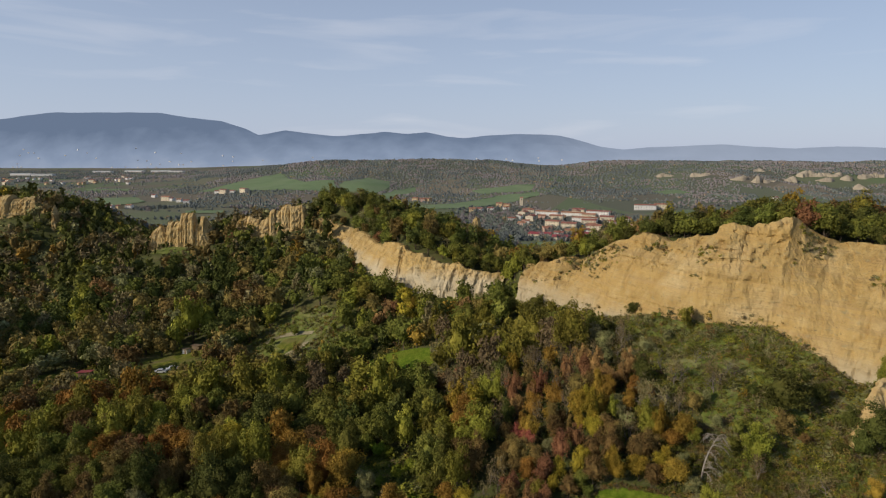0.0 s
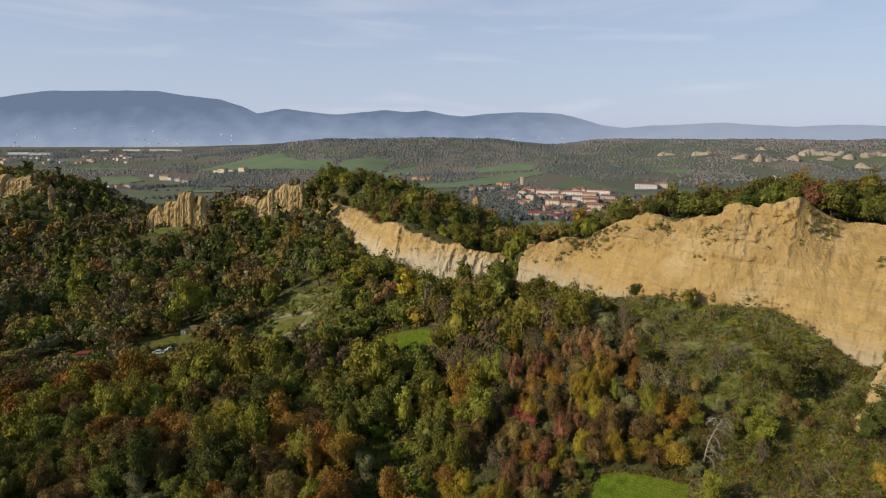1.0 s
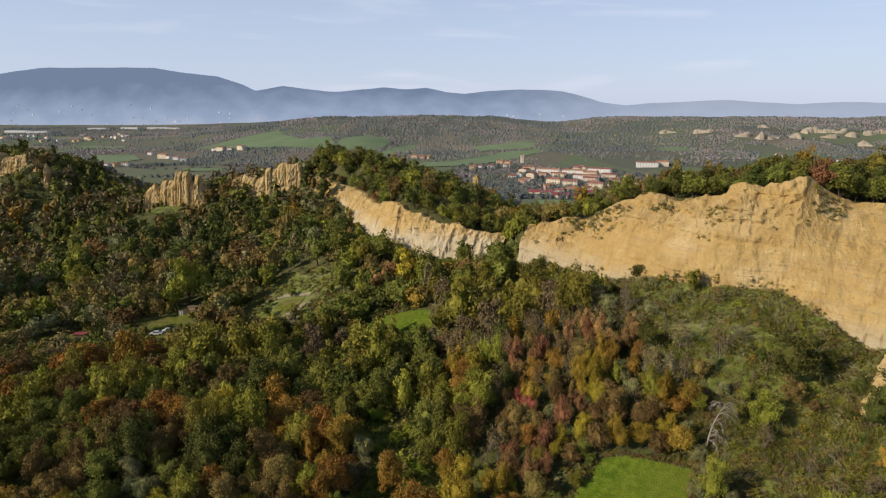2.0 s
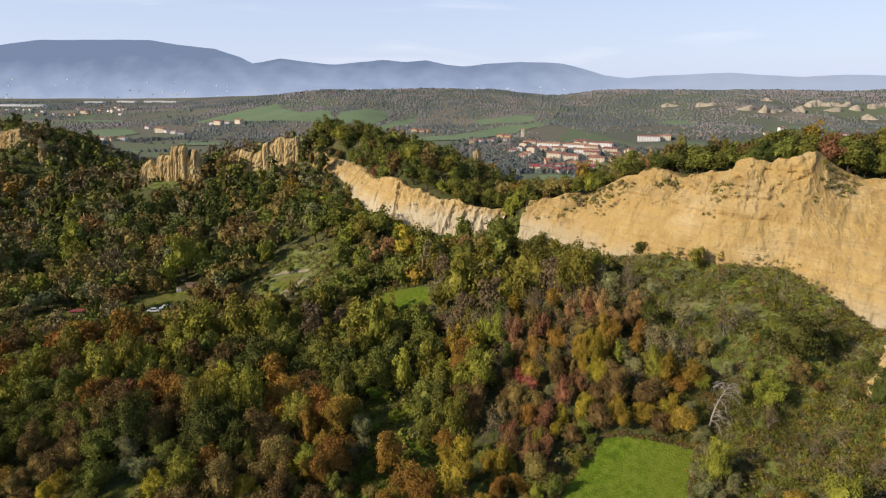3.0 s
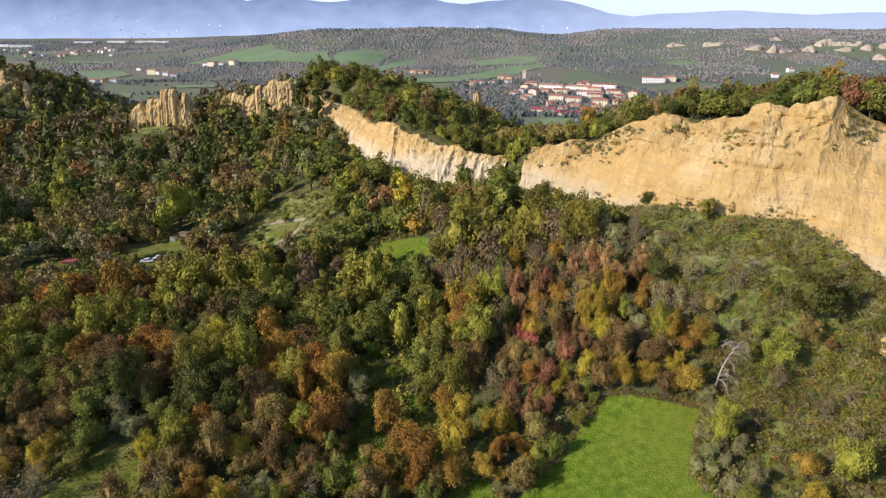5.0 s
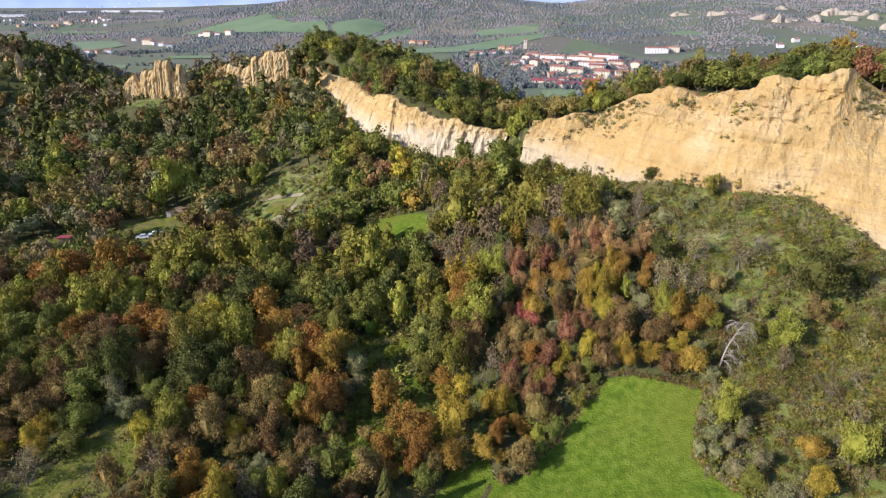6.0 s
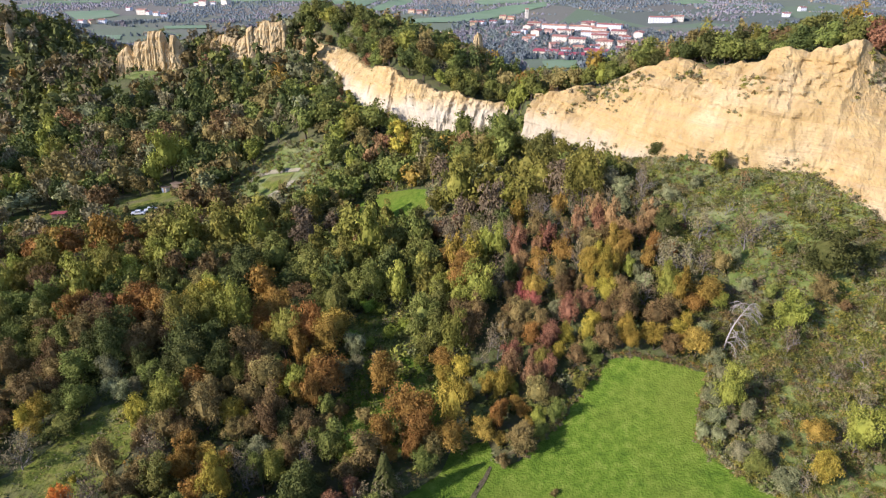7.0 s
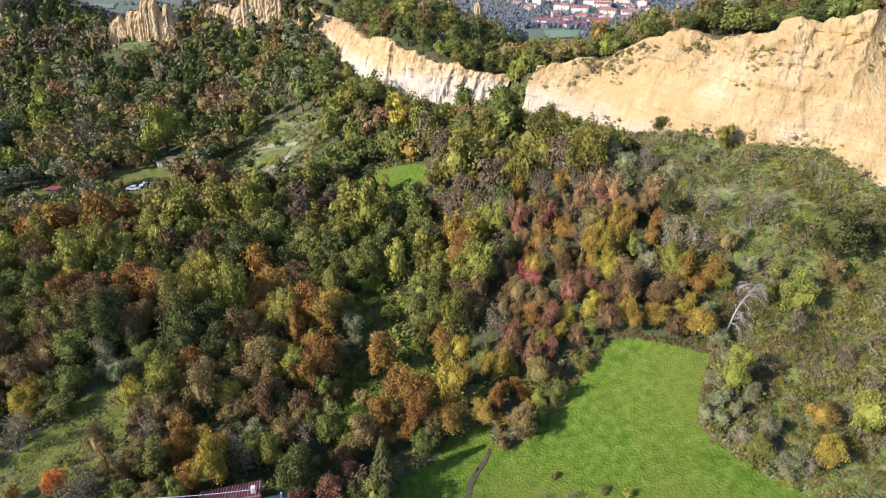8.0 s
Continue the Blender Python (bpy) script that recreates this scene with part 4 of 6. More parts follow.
VALLEY_HEAD = [("lime", -167.2, 280.5, 4.8), ("rust", -162.4, 288.4, 3.9), ("lime", -157.3, 263.5, 4.5), ("brown", -142.3, 240.9, 5.9),
    ("twig", -138.4, 255.2, 5.5), ("brown", -119.5, 262.4, 6.3), ("brown", -110.2, 264.8, 5.4), ("lime", -103, 245, 5.5), ("brown", -87, 265.4, 6.3),
    ("brown", -77.6, 254.8, 5.2), ("lime", -68.6, 237.6, 2.8), ("brown", -80.2, 230.1, 3.6), ("brown", -111.8, 211.7, 4.6),
    ("brown", -109.6, 231.4, 3.4), ("brown", -77.6, 201.3, 5.3), ("brown", -68.8, 199, 3.8), ("dark", -114.6, 202, 4.1), ("lime", -52.2, 183.5, 4.5),
    ("oak", -41.4, 245.8, 5.7), ("oak", -36.4, 218.9, 4.1), ("lime", -30.1, 231.8, 4.2), ("oak", -22.4, 233.3, 5.4), ("brown", -26.2, 225.8, 3.2),
    ("rust", -18, 223.3, 2.3)]
CLIFF_WOOD = [("oak", -15, 201.7, 4.8), ("oak", -28, 206.8, 4.4), ("yellow", -11.6, 222.6, 2.2), ("oak", -5, 215.2, 5.1), ("oak", 7.7, 219.3, 4.9),
    ("oak", 8.7, 191.3, 3.8), ("lime", 12.9, 182.9, 3.3), ("oak", 18, 182.4, 4.1), ("oak", 26.4, 175.3, 3.9), ("lime", 5, 167.3, 5.6),
    ("olive", 12.5, 174.6, 3.8), ("oak", 18.7, 198.4, 3.6), ("lime", 23.2, 160.6, 2.9), ("lime", 31.4, 145.4, 4.5), ("oak", 38.5, 152.7, 3.2),
    ("twig", 27.2, 146.5, 2.9), ("lime", 16.6, 159.8, 3.2), ("twig", 32, 140.8, 2.6), ("oak", 31.7, 164.5, 2.7), ("twig", 42.8, 140.3, 2.5),
    ("olive", 46.7, 137.5, 2.2), ("olive", 39.3, 143.3, 2.6), ("twig", 22.4, 144.9, 2.4)]
MARKED = (VALLEY_ROW + WEST_WOOD + FARM_GROVE + GLADE_TREES + CENTRE_WOOD + RUSSET_WOOD + HEDGE_WOOD + FIELD_SIDE + VALLEY_HEAD + CLIFF_WOOD
          + [("orange", 45.6, 110, 2.2), ("dark", 75.4, 99.6, 3.7)])
FIELD = np.array([(47, 75), (45.1, 76.8), (42.7, 79.1), (40.3, 82.3), (38.1, 85.4), (37.9, 88.7), (39.3, 92.2), (41, 95.7), (42.8, 98.4), (38.2, 100.9), (32.8, 103.5), (28.9, 104.2),
                  (26.4, 102.6), (24.7, 100.9), (21, 97.1), (18.4, 94.1), (15.1, 91.7), (12.8, 89.1), (9.3, 88), (7.8, 93.7), (2.3, 92), (1, 89), (-1.9, 86.4), (-5, 83.9), (-6.4, 80.9),
                  (-16, 40), (40, 30), (60, 50)], float)


def inside(poly, x, y):
    """Which places lie inside a polygon."""
    hit = np.zeros(np.shape(x), bool)
    for (xa, ya), (xb, yb) in zip(poly, np.roll(poly, -1, 0)):
        cross = ((ya > y) != (yb > y)) & (x < (xb - xa) * (y - ya) / (yb - ya + 1e-9) + xa)
        hit ^= cross
    return hit


def make_patch(name, poly, mat, label, step=1.0, lift=0.12, category="field", edge=0.6):
    """A field laid over the ground, with a slightly wavering border."""
    poly = np.array(poly, float)
    lo, hi = poly.min(0), poly.max(0)
    xs, ys = np.arange(lo[0], hi[0] + step, step), np.arange(lo[1], hi[1] + step, step)
    X, Y = np.meshgrid(xs, ys, indexing="ij")
    wx, wy = X + edge * 2 * (fbm(X / 4 / step, Y / 4 / step, 81) - 0.5), Y + edge * 2 * (fbm(X / 4 / step, Y / 4 / step, 82) - 0.5)
    keep = inside(poly, wx, wy)
    f = grid_faces(len(xs), len(ys))
    flat = keep.ravel()
    f = f[flat[f].any(1)]
    # corners that fall outside are drawn in to the border
    px, py = X.ravel().copy(), Y.ravel().copy()
    out = np.unique(f)
    out = out[~flat[out]]
    q = np.stack([px[out] + (wx - X).ravel()[out], py[out] + (wy - Y).ravel()[out]], 1)
    best, shift = np.full(len(q), 1e9), np.zeros((len(q), 2))
    for a, b in zip(poly, np.roll(poly, -1, 0)):
        t = np.clip(((q - a) @ (b - a)) / ((b - a) @ (b - a)), 0, 1)
        off = a + t[:, None] * (b - a) - q
        d = np.hypot(*off.T)
        shift[d < best] = off[d < best]
        best = np.minimum(best, d)
    px[out] += shift[:, 0]
    py[out] += shift[:, 1]
    v = np.stack([px, py, land(px, py) + lift], -1)
    used, back = np.unique(f, return_inverse=True)
    ob = new(name, mesh_from(name, v[used], back.reshape(f.shape), [mat], smooth=True))
    return tagged(ob, label, category, kind="structure")


make_patch("field", FIELD, MAT_FIELD, "bright green sown field between hedges")
SFIELD = [(-30.5, 186.5), (-27.5, 194.5), (-20.2, 199), (-11.1, 193), (-1, 185), (-1.5, 178), (-5.7, 175), (-12, 174), (-20, 177)]
make_patch("field", SFIELD, MAT_FIELD, "small green clearing among the trees")
MEADOW = [(-76, 76), (-64.2, 87.4), (-61.1, 90.6), (-60.2, 95.3), (-59.6, 99.3), (-57.2, 102), (-50.7, 104.6), (-48, 107.6), (-47.2, 102), (-47.9, 95.7), (-47.6, 91.1), (-48.7, 87.9), (-50.1, 84), (-49.4, 78), (-48, 66), (-70, 62)]
make_patch("meadow", MEADOW, MAT_MEADOW, "rough grass meadow with dry patches", category="meadow")
CLEARING = [(-78, 224), (-71, 238), (-62, 246), (-48, 244), (-38, 232), (-31, 216), (-42, 204), (-54, 203), (-66, 205), (-78, 216)]
GLADE = [(-17.5, 100), (-16.4, 108), (-14.2, 115.7), (-7.9, 116.7), (-0.5, 113.5), (2.5, 106.1), (3.5, 100), (1, 93), (-7, 93), (-11.4, 92), (-14.5, 94)]
make_patch("meadow", GLADE, MAT_FIELD, "grassy glade between autumn trees", category="meadow", lift=0.1, edge=1.5)
ROUGH = [(2.3, 92.3), (3.2, 100), (6, 102), (9, 100), (8.3, 94.2)]
make_patch("meadow", ROUGH, MAT_SLOPE, "rough grass corner above the field", category="meadow", lift=0.12, edge=0.6)
TERRACE = [(-20, 117), (-19, 128), (-14, 134), (-6, 129), (-2, 121), (-6, 116), (-13, 114)]
make_patch("meadow", TERRACE, MAT_MEADOW, "overgrown grass terrace inside the wood", category="meadow", lift=0.1, edge=1.5)
YARD = [(-150, 216), (-142, 203), (-129, 199), (-121, 203), (-111, 203), (-96, 200), (-86, 208), (-84, 222), (-92, 236), (-104, 243), (-119, 235), (-121, 222), (-140, 221)]
make_patch("meadow", YARD, MAT_MEADOW, "grass yard round the valley huts", category="meadow")
SLOPE = [(44, 158), (52, 165), (60, 146), (70, 138), (78, 130), (81, 118), (90, 96), (84, 84), (66, 92), (58, 98), (56, 106), (52, 114), (50, 124), (46, 138)]
make_patch("meadow", SLOPE, MAT_SLOPE, "steep grassy slope below the yellow cliff", category="meadow", lift=0.2, edge=2.5)
make_patch("meadow", CLEARING, MAT_SLOPE, "dry grass clearing on the valley floor", category="meadow")
make_patch("meadow", [(-160, 334), (-158, 341), (-150, 342), (-134, 341), (-130, 337), (-140, 330), (-152, 329)], MAT_SLOPE, "grassy bank at the foot of the rock tower", category="meadow", lift=0.25, edge=1.5)
BANK = [(47, 58), (45, 75), (41.5, 81), (40.5, 88), (44, 96), (46, 102), (56, 106), (58, 98), (66, 92), (84, 84), (96, 60)]
make_patch("meadow", BANK, MAT_SLOPE, "rough grass bank under the brambles", category="meadow", lift=0.1, edge=1.0)
HOUSE = (-26, 75)

# kinds of tree by place: weights for oak, dark, lime, yellow, orange, brown, rust, olive, twig
ORDER = list(KINDS)


def zone(x, y, d, wide):
    # valley head: dark and grey kinds favoured, standing in for shade and haze
    if y > 232 and x < -40:
        return (3, 8, 0.2, 0.01, 0.05, 3.2, 0.05, 2.6, 1.6)
    if -d > wide:
        return (7, 3.0, 0.7, 0.2, 0.4, 1.1, 0.1, 0, 0.2) if x > 24 else (7, 3.0, 0.5, 0.03, 0.05, 1.0, 0, 0, 0.1)
    # left of x = -45 the mix is darkened to imitate shade
    if y > 185:
        return (6, 2.4, 2.2, 0.2, 0.6, 1.2, 0.3, 0, 0.4) if x > -45 else (3.5, 6, 0.8, 0.05, 0.15, 4.2, 0.1, 1.4, 1.2)
    # darker kinds put here in place of shade
    if y > 148 and x < -92:
        return (3, 7, 0.6, 0.1, 0.5, 4, 0.1, 0.8, 0.8)
    if y > 148:
        return (6, 1.2, 4, 0.1, 0.3, 0.4, 0.15, 1.6, 0.5) if x > -10 else (5, 1.6, 6, 0.4, 1.0, 0.8, 0.15, 0.2, 0.2)
    if x > 44:
        return (1, 0.4, 1, 0.4, 0.2, 1, 0.2, 1, 4)
    if x > 4:
        return (1.8, 0.4, 1.6, 2.6, 1.6, 2.6, 0.9, 0.6, 1.4) if y < 130 else (2.0, 0.2, 1.2, 0.6, 0.7, 2.0, 1.4, 0.8, 2.6)
    if x < -45 and y < 128:
        return (3.4, 5.5, 0.6, 0.4, 0.7, 3.0, 0.1, 0, 0.2)
    if y > 112:
        return (5, 2.0, 7, 0.4, 0.3, 0.4, 0.05, 0, 0.2)
    return (3, 2, 1.8, 1.2, 1.5, 3.2, 0.05, 0.2, 0.3)


def dense(x, y, d, wide):
    """How thickly trees stand, 0 to 1, the usual crown radius and how far crowns are drawn out upwards."""
    front = brow_at(x, y)[0]
    p, rad, tall = np.full(len(x), 0.95), np.full(len(x), 3.3), np.full(len(x), 1.35)

    def put(where, a, b, c=1.15):
        p[where], rad[where], tall[where] = a, b, c

    put(y < 112, 0.9, 2.2, 1.2)
    put((y > 112) & (y < 150) & (x < 6), 0.95, 2.7, 1.25)
    put((y > 150) & (x > -60), 0.95, 3.3, 1.1)
    put((x < -56) & (y < 106), 0.8, 2.2, 0.8)
    put((x > 8) & (x < 46) & (y < 150), 0.97, 1.7, 1.4)
    put((y > 150) & (y < 215) & (x < -42), 0.95, 3.6, 0.8)
    put(inside(np.array(GLADE), x, y), 0.05, 1.0, 0.9)
    put((x > -32) & (x < 2) & (y > 163) & (y < 175), 0.7, 2.4, 1.05)
    put(inside(np.array(TERRACE), x, y), 0.06, 1.2, 0.9)
    put((y > 215) & (x < -40), 0.95, 4.8, 1.1)
    put(y > 300, 0.95, 4.4, 1.1)
    put((d < 18) & (d > 0) & (x > 42), 0.9, 2.2, 0.95)
    put((d < 18) & (d > 0) & (x > -60) & (x <= 42), 0.95, 2.7, 1.05)
    put((d < 6) & (d > 0) & (x > -60), 0.3, 1.7, 0.9)
    put((d < 8) & (d > 0) & (x > 40), 0.06, 1.4, 0.8)
    put((x > 44) & (d < 50) & (y < 160) & (d > 0), 0.05, 1.5)
    put((d <= 0) & (front < -0.8), 0.97, 3.5, 0.95)
    put((d <= 0) & (front < -0.8) & (x > 55), 0.97, 3.0, 0.98)
    put((d <= 0) & (front >= -0.8) & (x > -75) & ~((x > 17) & (x < 26)), 0, 1)
    put((d < 14) & (d > 0) & (x > 13) & (x < 23) & (y > 200), 0.95, 2.6, 0.85)
    for cx, cy, cr in ((-90, 330, 16), (-146, 330, 20), (-130, 328, 14), (-160, 330, 14), (-284, 396, 18), (-304, 398, 20), (-284, 382, 14), (-247, 382, 8)):
        put(np.hypot(x - cx, y - cy) < cr, 0.12, 1.2)
    put(inside(np.array(CLEARING), x, y) | inside(np.array(YARD), x, y), 0.03, 1.6)
    for poly in (FIELD, np.array(SFIELD), np.array(MEADOW), np.array(ROUGH)):
        put(inside(poly, x, y), 0, 1)
    put(np.hypot(x - HOUSE[0], y - HOUSE[1]) < 8, 0, 1)
    return p, rad, tall


STAND = np.array([t[1:3] for t in MARKED])


def scatter(x0, x1, y0, y1, tries, seed, taken):
    """Places for trees, thick or thin as dense() says, with room between the crowns."""
    r = np.random.default_rng(seed)
    cell, grid, out = 4.0, {}, []
    for x, y, rad in taken:
        grid.setdefault((int(x // cell), int(y // cell)), []).append((x, y, rad))
    X, Y = r.uniform(x0, x1, tries), r.uniform(y0, y1, tries)
    seen = np.abs(X) < 0.78 * Y + 16
    X, Y = X[seen], Y[seen]
    D, W = scarp_at(X, Y)[2:4]
    P, R, S = dense(X, Y, D, W)
    S = S * r.uniform(0.85, 1.15, len(X))
    R = R * r.uniform(0.62, 1.3, len(X))
    pick = r.random(len(X)) < P
    # kinds keep together in loose groups
    G = np.exp(5.0 * (np.stack([fbm(X / 15, Y / 15, 600 + 7 * k, 2) for k in range(len(ORDER))], 1) - 0.5))
    for x, y, d, wide, rad, tall, g in zip(X[pick], Y[pick], D[pick], W[pick], R[pick], S[pick], G[pick]):
        i, j = int(x // cell), int(y // cell)
        near = [q for a in (-2, -1, 0, 1, 2) for b in (-2, -1, 0, 1, 2) for q in grid.get((i + a, j + b), ())]
        if any((x - q[0]) ** 2 + (y - q[1]) ** 2 < (0.56 * (rad + q[2])) ** 2 for q in near):
            continue
        grid.setdefault((i, j), []).append((x, y, rad))
        w = np.array(zone(x, y, d, wide)) * g
        kind = ORDER[r.choice(len(w), p=w / w.sum())]
        # trees seed beside their like
        away = np.hypot(STAND[:, 0] - x, STAND[:, 1] - y)
        if away.min() < 9 and r.random() < 0.65 and MARKED[away.argmin()][0] in KINDS:
            kind = MARKED[away.argmin()][0]
        tall = min(tall, 12.5 / (rad * 2.1 * KINDS[kind][1]))
        out.append((kind, x, y, rad, int(r.integers(3)), r.uniform(0, 6.28), tall))
    return out


RED_CROWN = {}
for i, (kind, x, y, rad) in enumerate(MARKED):
    tree = plant("rust" if kind == "scarlet" else kind, x, y, rad, i % 3 if y < 150 else 3 + i % 3, i * 1.3, stretch=1.0 if kind in ("olive", "dark") else ((1.0, 1.12, 1.26, 1.08)[i % 4] if rad > 1.5 else 0.9),
                 label="small tree with crimson autumn leaves" if kind == "scarlet" else "")
    if kind == "scarlet":
        for child in tree.children:
            if child.name.startswith("crown"):
                RED_CROWN.setdefault(i % 3, child.data.copy()).materials[0] = MAT_CRIMSON
                child.data = RED_CROWN[i % 3]
TREES = scatter(-330, 150, 60, 470, 46000, 5, [t[1:] for t in MARKED])


def on_brow(t):
    return -60 < t[1] < 112 and -14 < float(brow_at(np.array(t[1]), np.array(t[2]))[0]) < 0 and t[2] < 345


# the nearest trees and the front rank on the cliff tops stand as trees of their own, at most 120 of a kind
near_trees = [t for t in TREES if t[2] < 150 and not on_brow(t)]
near_trees.sort(key=lambda t: math.hypot(t[1], t[2] - 20))
single, rest, tally = [t for t in TREES if on_brow(t)], [], {}
for t in near_trees + [t for t in TREES if t[2] >= 150 and not on_brow(t)]:
    tally[t[0]] = tally.get(t[0], 0) + 1
    (single if tally[t[0]] <= 90 and t[2] < 150 else rest).append(t)
for kind, x, y, rad, variant, turn, tall in single:
    plant(kind, x, y, rad, variant if y < 130 else variant + 3, turn, stretch=tall)

FAR_CROWN = {}


def far_crown(kind, variant, leaves, size):
    """Crown and stem of a tree further off, with fewer and larger leaf sprays."""
    key = (kind, variant, leaves)
    if key not in FAR_CROWN:
        tall = KINDS[kind][1] * (0.92, 1.0, 1.15)[variant]
        v, f = crown_arrays(3000 + variant + 31 * ORDER.index(kind), leaves, size, lobes=(16, 20, 13)[variant], tall=tall, core=kind != "twig", ragged=0.55 if kind != "twig" else 0.9)
        v = v + (0, 0, tall * 1.0 + 0.1)
        t = np.linspace(0, 1, 3)
        tv, tf = tube(np.stack([0 * t, 0 * t, -0.4 + t * tall * 1.3], 1), 0.09 * (1 - 0.6 * t), 4)
        FAR_CROWN[key] = (v, f, tv, split(tf))
    return FAR_CROWN[key]


def make_woods(name, trees, label, leaves, size):
    """Many trees as one piece of woodland."""
    mats = [LEAF[KINDS[k][0]] for k in ORDER] + [MAT_BARK]
    verts, faces, index, n = [], [], [], 0
    Z = land(np.array([t[1] for t in trees]), np.array([t[2] for t in trees]))
    for (kind, x, y, rad, variant, turn, tall), z in zip(trees, Z):
        cv, cf, tv, tf = far_crown(kind, variant, leaves, size)
        c, s = math.cos(turn), math.sin(turn)
        spin = np.array([(c, -s, 0), (s, c, 0), (0, 0, 1)])
        at = np.array([x, y, z - 0.2])
        v = np.concatenate([cv, tv]) @ spin.T * (rad, rad, rad * tall) + at
        verts.append(v)
        faces += [cf + n, tf + n + len(cv)]
        index += [np.full(len(cf), ORDER.index(kind)), np.full(len(tf), len(ORDER))]
        n += len(v)
    ob = new(name, mesh_from(name, np.concatenate(verts), np.concatenate(faces), mats, np.concatenate(index)))
    return tagged(ob, label, "woodland", kind="stuff")


make_woods("valley_woods", [t for t in rest if t[2] < 190], "mixed autumn woodland on the valley floor", 950, 0.066)
make_woods("hillside_woods", [t for t in rest if 190 <= t[2] < 300], "dark mixed woodland climbing to the ridge", 400, 0.095)
make_woods("ridge_woods", [t for t in rest if t[2] >= 300], "dark woodland on the far hillsides", 62, 0.19)


# ---------------------------------------------------------------- far woods and meadows
# bare sandstone scars on the far hills: x, y, width and height
SCARS = ((684, 1895, 60, 18), (752, 1810, 60, 30), (815, 1700, 60, 20), (843, 1662, 30, 28), (872, 1658, 44, 15), (962, 1712, 34, 26), (1064, 1782, 100, 32),
         (1108, 1770, 60, 28), (1060, 1718, 60, 18), (1130, 1730, 44, 22), (1204, 1748, 90, 30), (944, 1862, 50, 16), (1098, 1622, 30, 22))
FAR_FIELDS = [
    [(-662, 1646), (-633, 1802), (-587, 1925), (-546, 2084), (-427, 1771), (-313, 1599), (-346, 1548), (-499, 1583)],
    [(-367, 1549), (-371, 1697), (-299, 1686), (-259, 1535)],
    [(-273, 1620), (-236, 1928), (-159, 1847), (-144, 1675), (-174, 1526), (-243, 1521)],
    [(-171, 1393), (-127, 1654), (-79, 1755), (-71, 1673), (-123, 1428)],
    [(-109, 1266), (19, 1325), (132, 1504), (243, 1599), (235, 1502), (144, 1356), (41, 1229), (-93, 1208)],
    [(79, 1692), (183, 1729), (275, 1818), (232, 1625), (93, 1543)],
    [(-847, 1492), (-763, 1530), (-663, 1377), (-689, 1262)]]
SMALL_FIELDS = [[(112, 705), (150, 712), (162, 770), (118, 765)], [(-470, 1120), (-400, 1130), (-420, 1180), (-490, 1170)], [(-1010, 1750), (-900, 1760), (-930, 1840), (-1060, 1830)],
                [(-560, 980), (-480, 985), (-500, 1030), (-570, 1030)], [(540, 1500), (620, 1520), (600, 1580), (530, 1570)]]


def far_blob(seed):
    """A far tree: a lumpy crown of ten faces, no two sides alike, and loose leaf sprays for the nearer ones."""
    r = np.random.default_rng(seed)
    n = 4
    th = np.arange(n) * 2 * math.pi / n + r.uniform(0, 1.5)
    low, high = r.uniform(0.75, 1.15, n), r.uniform(0.45, 0.8, n)
    v = np.concatenate([np.stack([low * np.cos(th), low * np.sin(th), 0 * th], 1), np.stack([high * np.cos(th), high * np.sin(th), r.uniform(0.75, 1.2, n)], 1)])
    f = np.array([(i, (i + 1) % n, n + (i + 1) % n, n + i) for i in range(n)] + [(4, 5, 6, 7)])
    q = np.arange(26)
    a, h = r.uniform(0, 2 * math.pi, 26), r.uniform(-0.1, 1, 26)
    c = np.stack([np.sqrt(1 - h * h) * np.cos(a), np.sqrt(1 - h * h) * np.sin(a), 0.35 + 0.8 * h], 1) * r.uniform(0.75, 1.1, (26, 1))
    spray = (c[:, None] + r.normal(0, 0.24, (26, 3, 3))).reshape(-1, 3)
    return v, np.concatenate([f[:, [0, 1, 2]], f[:, [0, 2, 3]]]), spray, 3 * q[:, None] + [0, 1, 2]


# far leaf colours, greyed and blued to paint the haze in
HAZED_FAR_MATS = [material("far_" + n, (a, b), scale=0.02, spread=0.0, detail=4) for n, a, b in (
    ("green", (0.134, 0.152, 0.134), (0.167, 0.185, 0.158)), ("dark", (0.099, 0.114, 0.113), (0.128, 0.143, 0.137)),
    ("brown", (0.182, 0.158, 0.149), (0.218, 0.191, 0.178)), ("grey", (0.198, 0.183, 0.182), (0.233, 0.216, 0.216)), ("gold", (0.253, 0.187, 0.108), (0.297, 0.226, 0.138)))]



